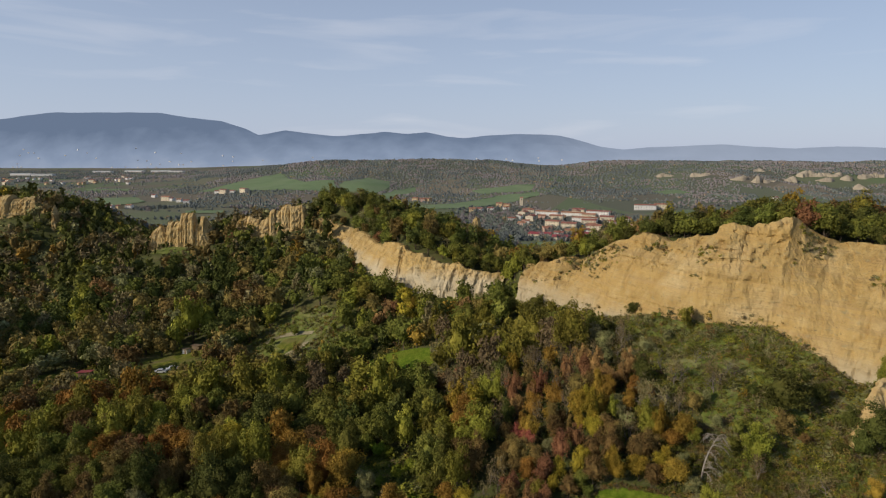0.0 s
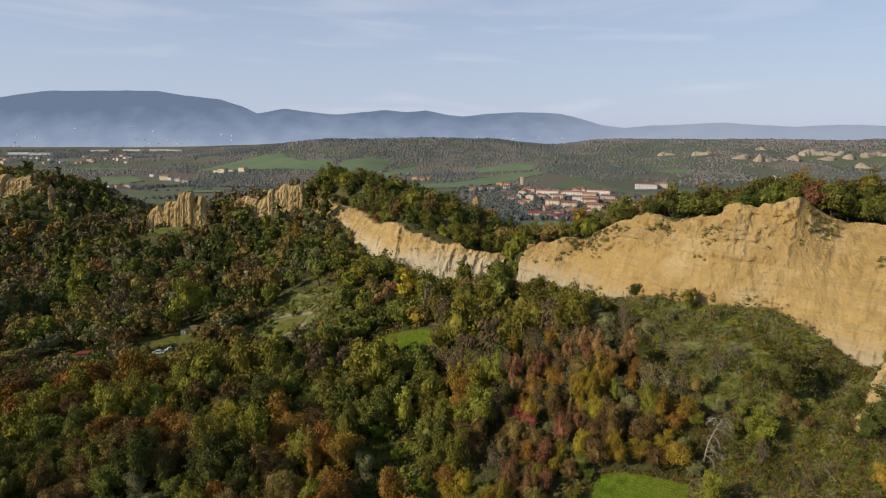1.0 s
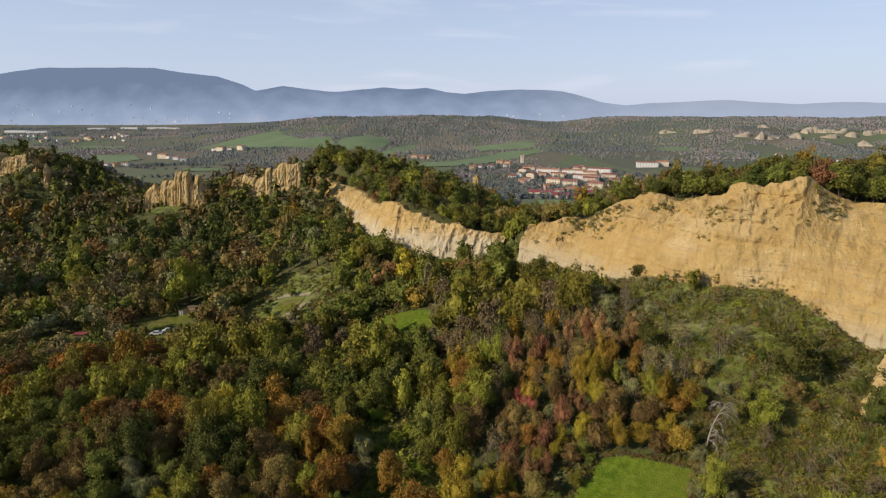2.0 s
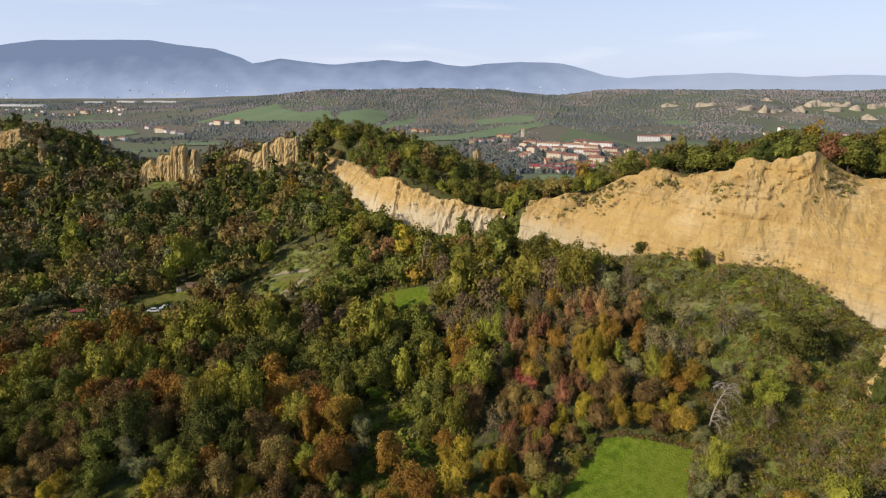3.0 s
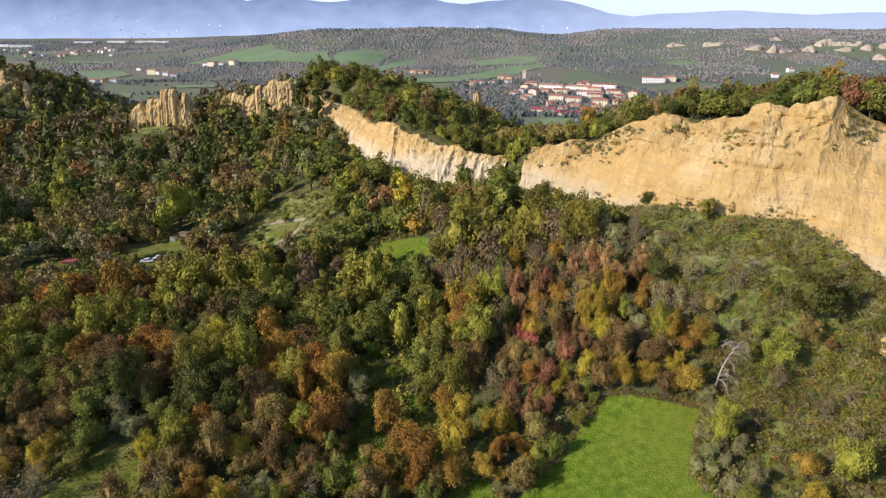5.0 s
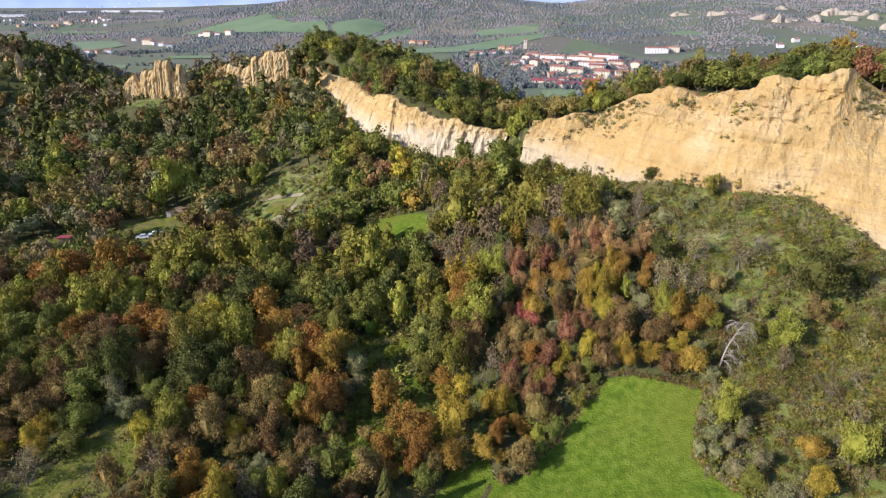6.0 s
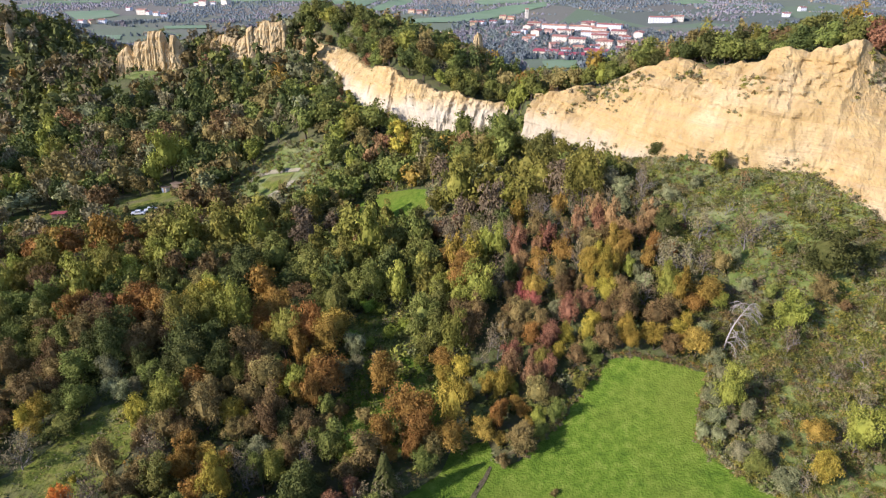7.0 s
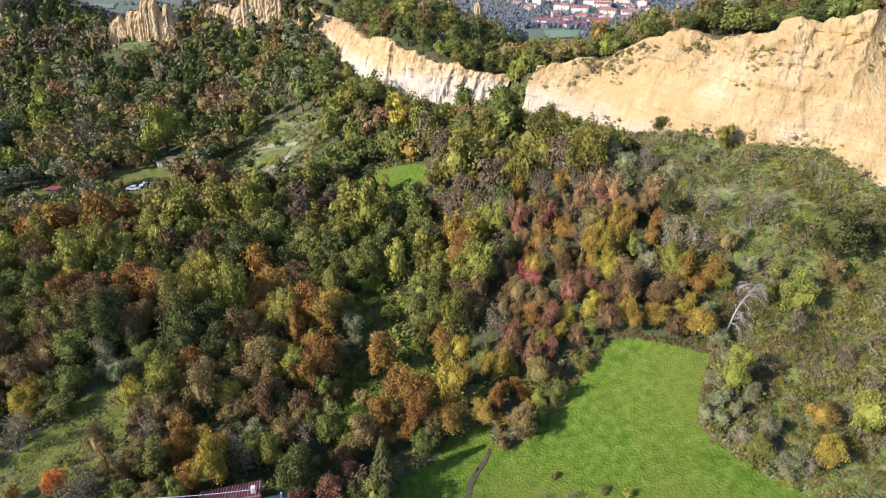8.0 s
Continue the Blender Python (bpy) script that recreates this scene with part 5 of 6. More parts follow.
def make_far_woods(count):
    """Woods, copses and tree belts of the plain and the low hills."""
    r = np.random.default_rng(12)
    blobs = [far_blob(k) for k in range(8)]
    y = 480 + 2950 * r.random(count) ** 1.1
    x = r.uniform(-0.8, 0.8, count) * y
    cover = fbm(x / 130, y / 190, 41)
    right = ss(-0.5, -0.2, x / y)
    hill = ss(1300, 1650, y) * right
    strip = np.abs(fbm(x / 230, y / 120, 47, 3) - 0.5) < 0.022
    keep = (cover > 0.57 - 0.37 * hill - 0.25 * ss(700, 480, y) - 0.3 * np.exp(-((x - 190) / 190) ** 2 - ((y - 960) / 260) ** 2)) | strip
    for sx, sy, wide, high in SCARS:
        keep &= ~((np.abs(x - sx) < wide * 0.6) & (y < sy + 6) & (y > sy - 70))
    for ring in FAR_FIELDS + SMALL_FIELDS:
        keep &= ~inside(np.array(ring, float), x, y)
    keep &= ~((np.abs(x - 190) < 200) & (np.abs(y - 1050) < 230) & (r.random(count) > 0.6))
    x, y = x[keep], y[keep]
    z = land(x, y)
    tone = 0.55 * fbm(x / 170, y / 330, 44, 3) + 0.45 * fbm(x / 45, y / 80, 45, 2) + r.normal(0, 0.06, len(x))
    kind = np.digitize(tone, (0.45, 0.55, 0.66))
    kind = np.array([1, 0, 2, 3])[kind]
    kind[r.random(len(x)) < 0.02] = 4
    size = r.uniform(1.5, 3.6, len(x)) * (1 + 0.5 * ss(1500, 2600, y)) * (1 + 0.35 * ss(1250, 900, y))
    tall = size * r.uniform(0.8, 1.35, len(x))
    verts, faces, index, n = [], [], [], 0
    for k in range(8):
        body, hull, spray, tips = blobs[k]
        leafy = (np.concatenate([body * 0.9, spray]), np.concatenate([hull, tips + len(body)]))
        for near, (v, f) in ((True, leafy), (False, (body, hull))):
            rows = np.arange(k, len(x), 8)
            rows = rows[(y[rows] < 1250) == near]
            scale = np.stack([size[rows], size[rows], tall[rows] * (1.3 if near else 1)], 1)[:, None]
            verts.append((v[None] * scale + np.stack([x[rows], y[rows], z[rows] - 0.3], 1)[:, None]).reshape(-1, 3))
            faces.append((f[None] + n + len(v) * np.arange(len(rows))[:, None, None]).reshape(-1, 3))
            index.append(np.repeat(kind[rows], len(f)))
            n += len(v) * len(rows)
    ob = new("far_woods", mesh_from("far_woods", np.concatenate(verts), np.concatenate(faces), HAZED_FAR_MATS, np.concatenate(index), smooth=True))
    return tagged(ob, "distant mixed woods on low hills", "woodland", kind="stuff")


make_far_woods(82000)
for ring in FAR_FIELDS + SMALL_FIELDS:
    make_patch("meadow", ring, MAT_FARFIELD, "distant green hillside meadow", step=12, lift=1.2, category="meadow", edge=5)


# ---------------------------------------------------------------- scrub, undergrowth and grass
def make_scrub(name, places, label, mix, leaves, size, flat=0.8, seed=3, lift=-0.1, category="scrub", zs=None, mats=None):
    """Low bushes as one piece: mix gives the weights of the leaf kinds."""
    r = np.random.default_rng(seed)
    mats = [LEAF[KINDS[k][0]] for k in ORDER] if mats is None else mats
    p = np.array(mix, float) / sum(mix)
    shapes = [crown_arrays(5000 + seed * 10 + k, leaves, size, lobes=7, tall=flat, core=False, ragged=0.9) for k in range(6)]
    x, y, rad = (np.array(c, float) for c in zip(*places))
    z = land(x, y) if zs is None else np.array(zs)
    kinds = r.choice(len(p), len(x), p=p)
    verts, faces, index, n = [], [], [], 0
    for i in range(len(x)):
        v, f = shapes[i % 6]
        a = r.uniform(0, 6.28)
        spin = np.array([(math.cos(a), -math.sin(a), 0), (math.sin(a), math.cos(a), 0), (0, 0, 1)])
        verts.append(v @ spin.T * rad[i] * (1, 1, r.uniform(0.7, 1.3)) + (x[i], y[i], z[i] + lift + rad[i] * flat * 0.4))
        faces.append(f + n)
        index.append(np.full(len(f), kinds[i]))
        n += len(v)
    ob = new(name, mesh_from(name, np.concatenate(verts), np.concatenate(faces), mats, np.concatenate(index)))
    return tagged(ob, label, category, kind="stuff")


def scrub_places(count, box, seed, test, small, large):
    r = np.random.default_rng(seed)
    x, y = r.uniform(box[0], box[1], count), r.uniform(box[2], box[3], count)
    d, wide = scarp_at(x, y)[2:4]
    keep = test(x, y, d, wide) & (np.abs(x) < 0.78 * y + 10) & ~inside(FIELD, x, y) & ~inside(np.array(SFIELD), x, y) & (np.hypot(x - HOUSE[0], y - HOUSE[1]) > 7)
    x, y = x[keep], y[keep]
    return list(zip(x, y, r.uniform(small, large, len(x)) * (0.6 + 0.8 * fbm(x / 9, y / 9, seed))))


# weights: oak, dark, lime, yellow, orange, brown, rust, olive, twig
slope_test = lambda x, y, d, wide: (np.hypot(x - 64.4, y - 109) > 4.5) & (d > -2) & (d < 60) & (x > 38) & (fbm(x / 6, y / 6, 95) > np.where(inside(np.array(SLOPE), x, y), 0.34, 0.3))
make_scrub("slope_scrub", scrub_places(8200, (38, 100, 80, 165), 21, slope_test, 0.4, 1.25), "grey-green thorny scrub over the grassy slope", (5.0, 0.5, 4.5, 0.2, 0.05, 0.6, 0.05, 5.5, 3.0), 72, 0.12, seed=3)
bush_test = lambda x, y, d, wide: (d > 1) & (d < 55) & (x > 40) & (y > 96) & (fbm(x / 11, y / 11, 94, 3) > 0.44) & (np.hypot(x - 64, y - 108) > 7)
make_scrub("slope_bushes", scrub_places(900, (40, 92, 96, 162), 28, bush_test, 0.9, 1.9), "grey-green bushes dotted over the grassy slope", (3.5, 1.2, 2.5, 0.1, 0.05, 0.8, 0.15, 4, 3), 260, 0.062, seed=13, flat=0.95)
bramble_test = lambda x, y, d, wide: (x > 46) & (y < 108) & (d > 0)
make_scrub("bramble_bank", scrub_places(3600, (42, 90, 56, 108), 22, bramble_test, 0.6, 1.2), "dense bramble bank beside the field", (5, 0.3, 4.0, 0.2, 0.05, 3.6, 0.1, 1.0, 1.4), 150, 0.078, seed=4)
under_test = lambda x, y, d, wide: (d > 0) & ~inside(np.array(MEADOW), x, y) & ~inside(np.array(CLEARING), x, y) & ~inside(np.array(YARD), x, y)
# leaf mix weighted dark, painting in the shade between the trees
make_scrub("undergrowth", scrub_places(8000, (-140, 46, 52, 240), 23, under_test, 0.8, 1.8), "tangled undergrowth between the trees", (4, 4.5, 1.5, 0.1, 0.1, 2.5, 0.05, 0.2, 0.6), 56, 0.145, seed=5)
foot_test = lambda x, y, d, wide: (d > -2.5) & (d < 9) & (x > -60)
make_scrub("cliff_foot_scrub", scrub_places(5200, (-70, 100, 95, 330), 24, foot_test, 0.5, 1.2), "green scrub and tall grass at the cliff foot", (4, 1, 4, 0.2, 0.1, 1, 0.1, 1.5, 2), 80, 0.15, seed=6)
clear_test = lambda x, y, d, wide: (inside(np.array(CLEARING), x, y) & (fbm(x / 8, y / 8, 97) > 0.28) & (np.hypot((x + 57) / 9.5, (y - 222) / 8.5) > 1)) | (inside(np.array(MEADOW), x, y) & (fbm(x / 5, y / 5, 98) > 0.74))
make_scrub("meadow_scrub", scrub_places(12000, (-80, -30, 66, 256), 25, clear_test, 0.4, 1.2), "dry grey-brown scrub across the clearing", (3, 0.8, 2, 0.1, 0.2, 2.0, 0, 2.5, 2.5), 80, 0.13, seed=7)

tuft_test = lambda x, y, d, wide: inside(np.array(SLOPE), x, y) | ((d > 0) & (d < 26) & (x > 40))
make_scrub("grass_tufts", scrub_places(14000, (40, 95, 80, 168), 26, tuft_test, 0.25, 0.6), "tufts of dry and green grass on the slope", (4, 0.2, 7, 0.2, 0, 0.6, 0, 2.5, 1.5), 16, 0.24, seed=9, category="grass", lift=0.1)

lawn_test = lambda x, y, d, wide: inside(np.array(MEADOW), x, y) | inside(np.array(GLADE), x, y) | inside(np.array(ROUGH), x, y) | inside(np.array(TERRACE), x, y)
make_scrub("meadow_tufts", scrub_places(16000, (-78, 10, 64, 136), 27, lawn_test, 0.15, 0.42), "tufts of long grass and dry stalks on the meadows", (4, 0.3, 6, 0.2, 0, 1.6, 0, 1.5, 2), 14, 0.26, seed=12, category="grass", lift=0.05)


def cliff_scrub():
    """Tufts that hold on to the ledges of the faces."""
    r = np.random.default_rng(31)
    places, zs = [], []
    for name, count in (("cliff_2", 2600), ("cliff_1", 150)):
        grid = SURFACE[name]
        nu, nv = grid.shape[:2]
        i, j = r.integers(0, nu, count * 6), r.integers(0, nv - 3, count * 6)
        v = j / nv
        want = ss(0.45, 0.95, v) * ss(0.56, 0.64, fbm(i / 20.0, j / 9.0, 99, 3)) + 0.5 * ss(0.22, 0.05, v) * ss(0.4, 0.6, fbm(i / 12.0, j / 6.0, 96))
        keep = r.random(len(i)) < want * 0.55
        for a, b in zip(i[keep], j[keep]):
            x, y, z = grid[a, b]
            places.append((x, y, r.uniform(0.3, 1.0) * r.uniform(0.6, 1.4)))
            zs.append(z)
    return make_scrub("cliff_scrub", places, "scattered dry bushes clinging to sandstone ledges", (2.0, 0, 3, 0.2, 0, 1, 0, 5, 3), 60, 0.17, seed=8, flat=0.7, zs=zs)


cliff_scrub()


# ---------------------------------------------------------------- buildings
def box_bm(w, d, h, z=0.0, bevel=0.0):
    bm = bmesh.new()
    bmesh.ops.create_cube(bm, size=1.0, matrix=Matrix.Translation((0, 0, z + h / 2)) @ Matrix.Diagonal((w, d, h, 1)))
    if bevel:
        bmesh.ops.bevel(bm, geom=bm.edges[:], offset=bevel, segments=1, affect="EDGES")
    return bm


def prism(points, w):
    """A solid with that outline in the y-z plane, w wide along x."""
    bm = bmesh.new()
    a = [bm.verts.new((-w / 2, y, z)) for y, z in points]
    b = [bm.verts.new((w / 2, y, z)) for y, z in points]
    bm.faces.new(a[::-1])
    bm.faces.new(b)
    for i in range(len(points)):
        j = (i + 1) % len(points)
        bm.faces.new((a[i], a[j], b[j], b[i]))
    bmesh.ops.recalc_face_normals(bm, faces=bm.faces[:])
    return bm


MAT_WALLS = {n: material("plaster_" + n, (a, b), scale=0.25, bump=0.01, detail=6) for n, a, b in (
    ("white", (0.62, 0.60, 0.56), (0.74, 0.72, 0.68)), ("cream", (0.58, 0.50, 0.36), (0.66, 0.58, 0.44)), ("pink", (0.52, 0.34, 0.26), (0.60, 0.42, 0.33)),
    ("ochre", (0.50, 0.36, 0.20), (0.58, 0.44, 0.27)))}
MAT_TILES = material("terracotta_tiles", ((0.235, 0.105, 0.075), (0.30, 0.140, 0.100), (0.35, 0.185, 0.135)), scale=0.5, bump=0.05, bump_scale=4, spread=0.6)
MAT_REDROOF = material("red_sheet_roof", ((0.27, 0.06, 0.065), (0.34, 0.09, 0.09)), scale=0.3, rough=0.6)
MAT_GLASS = material("dark_window", ((0.05, 0.055, 0.065), (0.09, 0.10, 0.115)), scale=0.5, rough=0.2)
MAT_METAL = material("grey_metal", ((0.30, 0.31, 0.32), (0.42, 0.43, 0.44)), scale=2, rough=0.45, metallic=0.6)
MAT_WHITE = material("white_paint", ((0.55, 0.55, 0.53), (0.66, 0.66, 0.64)), scale=1.5, rough=0.4)
MAT_RUBBER = material("black_rubber", ((0.02, 0.02, 0.02), (0.035, 0.035, 0.035)), scale=5)
MAT_WOOD = material("weathered_wood", ((0.16, 0.11, 0.07), (0.24, 0.18, 0.12)), scale=2, stretch=(4, 1, 1), bump=0.02)


def make_house(name, w, d, h, pitch, wall, roof, cols, rows, label, group, roof_mat=None, chimney=True):
    """A rendered house with a gabled tile roof and rows of shuttered windows on its long sides."""
    house = new(name)
    rise = d / 2 * pitch
    part("wall", bm_mesh("wall", prism([(-d / 2, -1.5), (d / 2, -1.5), (d / 2, h), (0, h + rise), (-d / 2, h)], w), MAT_WALLS[wall]), house)
    o, th = 0.7, 0.3
    drop = o * pitch
    top = part("roof", bm_mesh("roof", prism([(-d / 2 - o, h - drop), (0, h + rise), (d / 2 + o, h - drop), (d / 2 + o, h - drop + th), (0, h + rise + th), (-d / 2 - o, h - drop + th)], w + 1.2), roof_mat or MAT_TILES), house)
    if chimney:
        part("chimney", bm_mesh("chimney", box_bm(0.9, 0.9, 1.8, h + rise * 0.5, 0.08), MAT_WALLS[wall]), top).location = (w * 0.22, d * 0.18, 0)
    pane = bm_mesh("window", box_bm(1.0, 0.14, 1.35, 0, 0.03), MAT_GLASS) if cols else None
    for side in (-1, 1):
        for r in range(rows):
            for c in range(cols):
                win = part("window", pane, house)
                win.location = ((c + 0.5 - cols / 2) * w / cols, side * (d / 2 + 0.03), 1.1 + r * (h / rows))
    return tagged(house, label, "house", group=group)


apartment = make_house("apartment_block", 40, 12, 10, 0.24, "white", None, 8, 3, "long white apartment block with red tile roof", "town houses")
block = make_house("apartment_block", 22, 13, 10, 0.25, "cream", None, 5, 3, "cream apartment block with red tile roof", "town houses")
villa = make_house("villa", 12, 10, 6.6, 0.28, "white", None, 3, 2, "white two-storey villa with tile roof", "town houses")
ochre_villa = make_house("villa", 13, 10, 6.8, 0.28, "ochre", None, 3, 2, "ochre two-storey villa with tile roof", "town houses")
pink_villa = make_house("villa", 12, 11, 6.6, 0.28, "pink", None, 3, 2, "pink two-storey villa with tile roof", "town houses")
shed = make_house("warehouse", 30, 22, 5.0, 0.16, "cream", None, 4, 1, "low warehouse with red sheet roof", "warehouses", MAT_REDROOF, False)
hall = make_house("factory_hall", 90, 34, 8.0, 0.08, "white", None, 0, 0, "long white factory hall on the plain", "warehouses", MAT_WHITE, False)
TOWN = [(apartment, 225, 1062, 0.05), (apartment, 184, 1082, 0.0), (apartment, 276, 1092, -0.05), (apartment, 228, 985, 0.08), (block, 186, 905, 0.1), (block, 168, 932, -0.1),
        (villa, 113, 1008, 0.3), (villa, 131, 970, 0.2), (shed, 132, 826, 0.1), (shed, 158, 796, 0.2), (apartment, 396, 1206, 0.25), (block, 428, 1212, 0.2),
        (villa, 124, 1212, 0.5), (ochre_villa, 118, 1285, 0.1), (ochre_villa, 132, 1262, -0.1), (villa, 92, 1188, 0.2), (villa, 71, 1174, -0.2), (ochre_villa, 56, 1172, 0.4),
        (pink_villa, -20, 1010, 0.1), (villa, -5, 1004, 0.3), (block, 250, 1130, 0.0), (villa, 200, 860, 0.3), (shed, 196, 826, -0.2), (pink_villa, 150, 880, 0.5)]
VILLAGE = [(villa, -657, 1214, 0.2), (ochre_villa, -640, 1216, -0.3), (villa, -626, 1228, 0.4), (block, -631, 1408, 0.2), (villa, -614, 1400, -0.2), (villa, -586, 1370, 0.3),
           (villa, -559, 1342, 0.6), (villa, -716, 1530, 0.1), (villa, -572, 1566, 0.2), (block, -552, 1556, 0.0), (villa, -530, 1554, 0.3), (block, -500, 1553, -0.2),
           (ochre_villa, -62, 1388, 0.1), (pink_villa, -46, 1378, 0.4), (ochre_villa, -33, 1380, -0.3), (villa, 757, 1185, 0.1), (villa, 700, 1300, 0.5), (villa, 640, 1240, 0.2),
           (block, 244, 870, 0.3), (villa, 262, 905, 0.0), (pink_villa, 226, 930, 0.3), (villa, 268, 960, 0.2)]


def settle(thing, x, y, turn):
    return copy_thing(thing, Matrix.Translation((x, y, float(land(x, y)) - 0.2)) @ Matrix.Rotation(turn, 4, "Z"))


seen_first = set()
for thing, x, y, turn in TOWN + VILLAGE:
    turn -= 0.45
    if thing.name in seen_first:
        settle(thing, x, y, turn)
    else:
        seen_first.add(thing.name)
        thing.matrix_world = Matrix.Translation((x, y, float(land(x, y)) - 0.2)) @ Matrix.Rotation(turn, 4, "Z")
r = np.random.default_rng(77)
for k in range(46):
    x, y = r.uniform(-1750, -1050), r.uniform(2000, 2500)
    if x / y > -0.5:
        continue
    settle((villa, block, ochre_villa)[k % 3], x, y, r.uniform(-0.8, -0.2))
for x, y in ((-1900, 2800), (-1780, 2760), (-1690, 3080), (-1580, 3180), (-1450, 3190), (-1360, 3150)):
    if x > -1890:
        settle(hall, x, y, r.uniform(-0.1, 0.1))
hall.matrix_world = Matrix.Translation((-1900, 2800, float(land(-1900, 2800)) - 0.2))

# hamlets scattered over the feet of the mountains
cottage = make_house("cottage", 9, 7, 4.5, 0.28, "white", None, 0, 0, "tiny white house on the misty mountain foot", "mountain cottages", MAT_WALLS["white"], False)
slope, first = FOOTHILLS[0], True
for k in range(64):
    i, j = int(r.integers(112, 258)), int(1 + 7 * r.random() ** 1.6)
    spot = Matrix.Translation(slope[i, j] + (r.uniform(-8, 8), -9, 1)) @ Matrix.Rotation(r.uniform(-0.5, 0.5), 4, "Z")
    if first:
        cottage.matrix_world, first = spot, False
    else:
        copy_thing(cottage, spot)

taken = [(x, y) for _, x, y, _ in TOWN]
for k in range(220):
    x, y = r.uniform(120, 300), r.uniform(800, 1130)
    if min(math.hypot(x - a, (y - b) * 0.8) for a, b in taken) < 24 or x < 0.12 * y or len(taken) > 64:
        continue
    taken.append((x, y))
    settle((villa, block, ochre_villa, villa, pink_villa, block)[len(taken) % 6], x, y, r.choice((-0.35, -0.4, 1.15)))

# bell tower of the town church
tower = new("church_tower")
part("wall", bm_mesh("wall", box_bm(6, 6, 20, -1.5, 0.1), MAT_WALLS["cream"]), tower)
part("roof", bm_mesh("roof", prism([(-3.4, 18.5), (3.4, 18.5), (0, 20.6)], 6.8), MAT_TILES), tower)
opening = bm_mesh("window", box_bm(1.4, 0.2, 2.6, 14, 0.05), MAT_GLASS)
for a in range(4):
    part("window", opening, tower).matrix_local = Matrix.Rotation(a * math.pi / 2, 4, "Z") @ Matrix.Translation((0, -3.0, 0))
tower.location = (163, 1282, float(land(163, 1282)))
tagged(tower, "square cream bell tower above the village", "tower")

make_patch("road", [(262, 900), (272, 898), (330, 1060), (318, 1066)], MAT_ROAD, "pale asphalt road leaving the town", step=4, lift=0.6, category="road", edge=0.2)
make_patch("path", [(-68.0, 227.2), (-65.8, 229.9), (-61.2, 230.8), (-54.4, 229.0), (-48.4, 225.8), (-49.2, 223.8), (-54.8, 226.6), (-61.0, 228.4), (-64.4, 227.8), (-66.6, 225.8)], MAT_TRACK, "pale sandy track across the clearing", step=0.6, lift=0.35, category="path", edge=0.5)
make_patch("path", [(-58.4, 213.2), (-54.0, 216.4), (-51.4, 219.6), (-49.6, 219.2), (-50.4, 216.0), (-53.2, 213.8), (-57.0, 211.8)], MAT_TRACK, "pale sandy track across the clearing", step=0.6, lift=0.35, category="path", edge=0.5)
make_patch("meadow", [(-62.2, 222.6), (-60.2, 226.6), (-50.6, 224.0), (-51.8, 219.8), (-57.4, 216.2)], MAT_MEADOW, "small green lawn beside the sandy track", step=0.8, lift=0.3, category="meadow", edge=0.6)
# ditch path beside the green field
make_patch("path", [(3.2, 78), (4.5, 82.8), (6.0, 85.7), (7.8, 88.8), (8.3, 88.5), (6.6, 85.3), (5.1, 82.5), (3.9, 77.7)], MAT_EARTH, "dark earth ditch between two grass fields", step=0.5, lift=0.2, category="ditch", edge=0.2)



# ---------------------------------------------------------------- the farmhouse roof among the trees
MAT_OLDTILE = material("old_red_tiles", ((0.14, 0.055, 0.05), (0.20, 0.085, 0.075), (0.27, 0.13, 0.11)), scale=1.2, bump=0.03, bump_scale=6, spread=0.6)


def make_farmhouse():
    house = new("farmhouse")
    w, d, h, pitch = 7.2, 6.4, 3.2, 0.36
    rise = d / 2 * pitch
    part("wall", bm_mesh("wall", prism([(-d / 2, -2), (d / 2, -2), (d / 2, h), (0, h + rise), (-d / 2, h)], w), MAT_WALLS["pink"]), house, "pink rendered wall")
    roof = part("roof", bm_mesh("roof", prism([(-d / 2 - 0.5, h - 0.18), (0, h + rise), (d / 2 + 0.5, h - 0.18), (d / 2 + 0.5, h), (0, h + rise + 0.18), (-d / 2 - 0.5, h)], w + 0.8), MAT_OLDTILE), house, "terracotta tile roof")
    # each course of curved tiles runs from ridge to eaves
    slope = math.atan(pitch)
    n = 22
    run = math.hypot(d / 2 + 0.5, (d / 2 + 0.5) * pitch)
    bm = bmesh.new()
    bmesh.ops.create_cone(bm, cap_ends=True, segments=8, radius1=0.15, radius2=0.11, depth=run, matrix=Matrix.Rotation(math.pi / 2, 4, "X"))
    course = bm_mesh("tile_course", bm, MAT_OLDTILE)
    for side in (-1, 1):
        for i in range(n):
            tile = part("tile_course", course, roof)
            m = Matrix.Translation(((i + 0.5 - n / 2) * (w + 0.7) / n, side * (d / 4 + 0.25), h + rise / 2 + 0.13)) @ Matrix.Rotation(-side * slope, 4, "X")
            tile.matrix_local = m if side < 0 else m @ Matrix.Rotation(math.pi, 4, "Z")
    bm = bmesh.new()
    bmesh.ops.create_cone(bm, cap_ends=True, segments=10, radius1=0.2, radius2=0.2, depth=w + 0.8, matrix=Matrix.Rotation(math.pi / 2, 4, "Y"))
    part("ridge", bm_mesh("ridge", bm, MAT_OLDTILE), roof).location = (0, 0, h + rise + 0.16)
    part("chimney", bm_mesh("chimney", box_bm(0.6, 0.6, 1.5, 0, 0.05), MAT_WALLS["cream"]), roof).location = (w / 2 - 0.5, 0.9, h + rise * 0.6)
    pane = bm_mesh("window", box_bm(0.9, 0.12, 1.2, 0, 0.03), MAT_GLASS)
    for x in (-2.2, 0, 2.2):
        for side in (-1, 1):
            part("window", pane, house).location = (x, side * (d / 2 + 0.03), 1.2)
    return tagged(house, "low pink farmhouse with terracotta tile roof", "house")


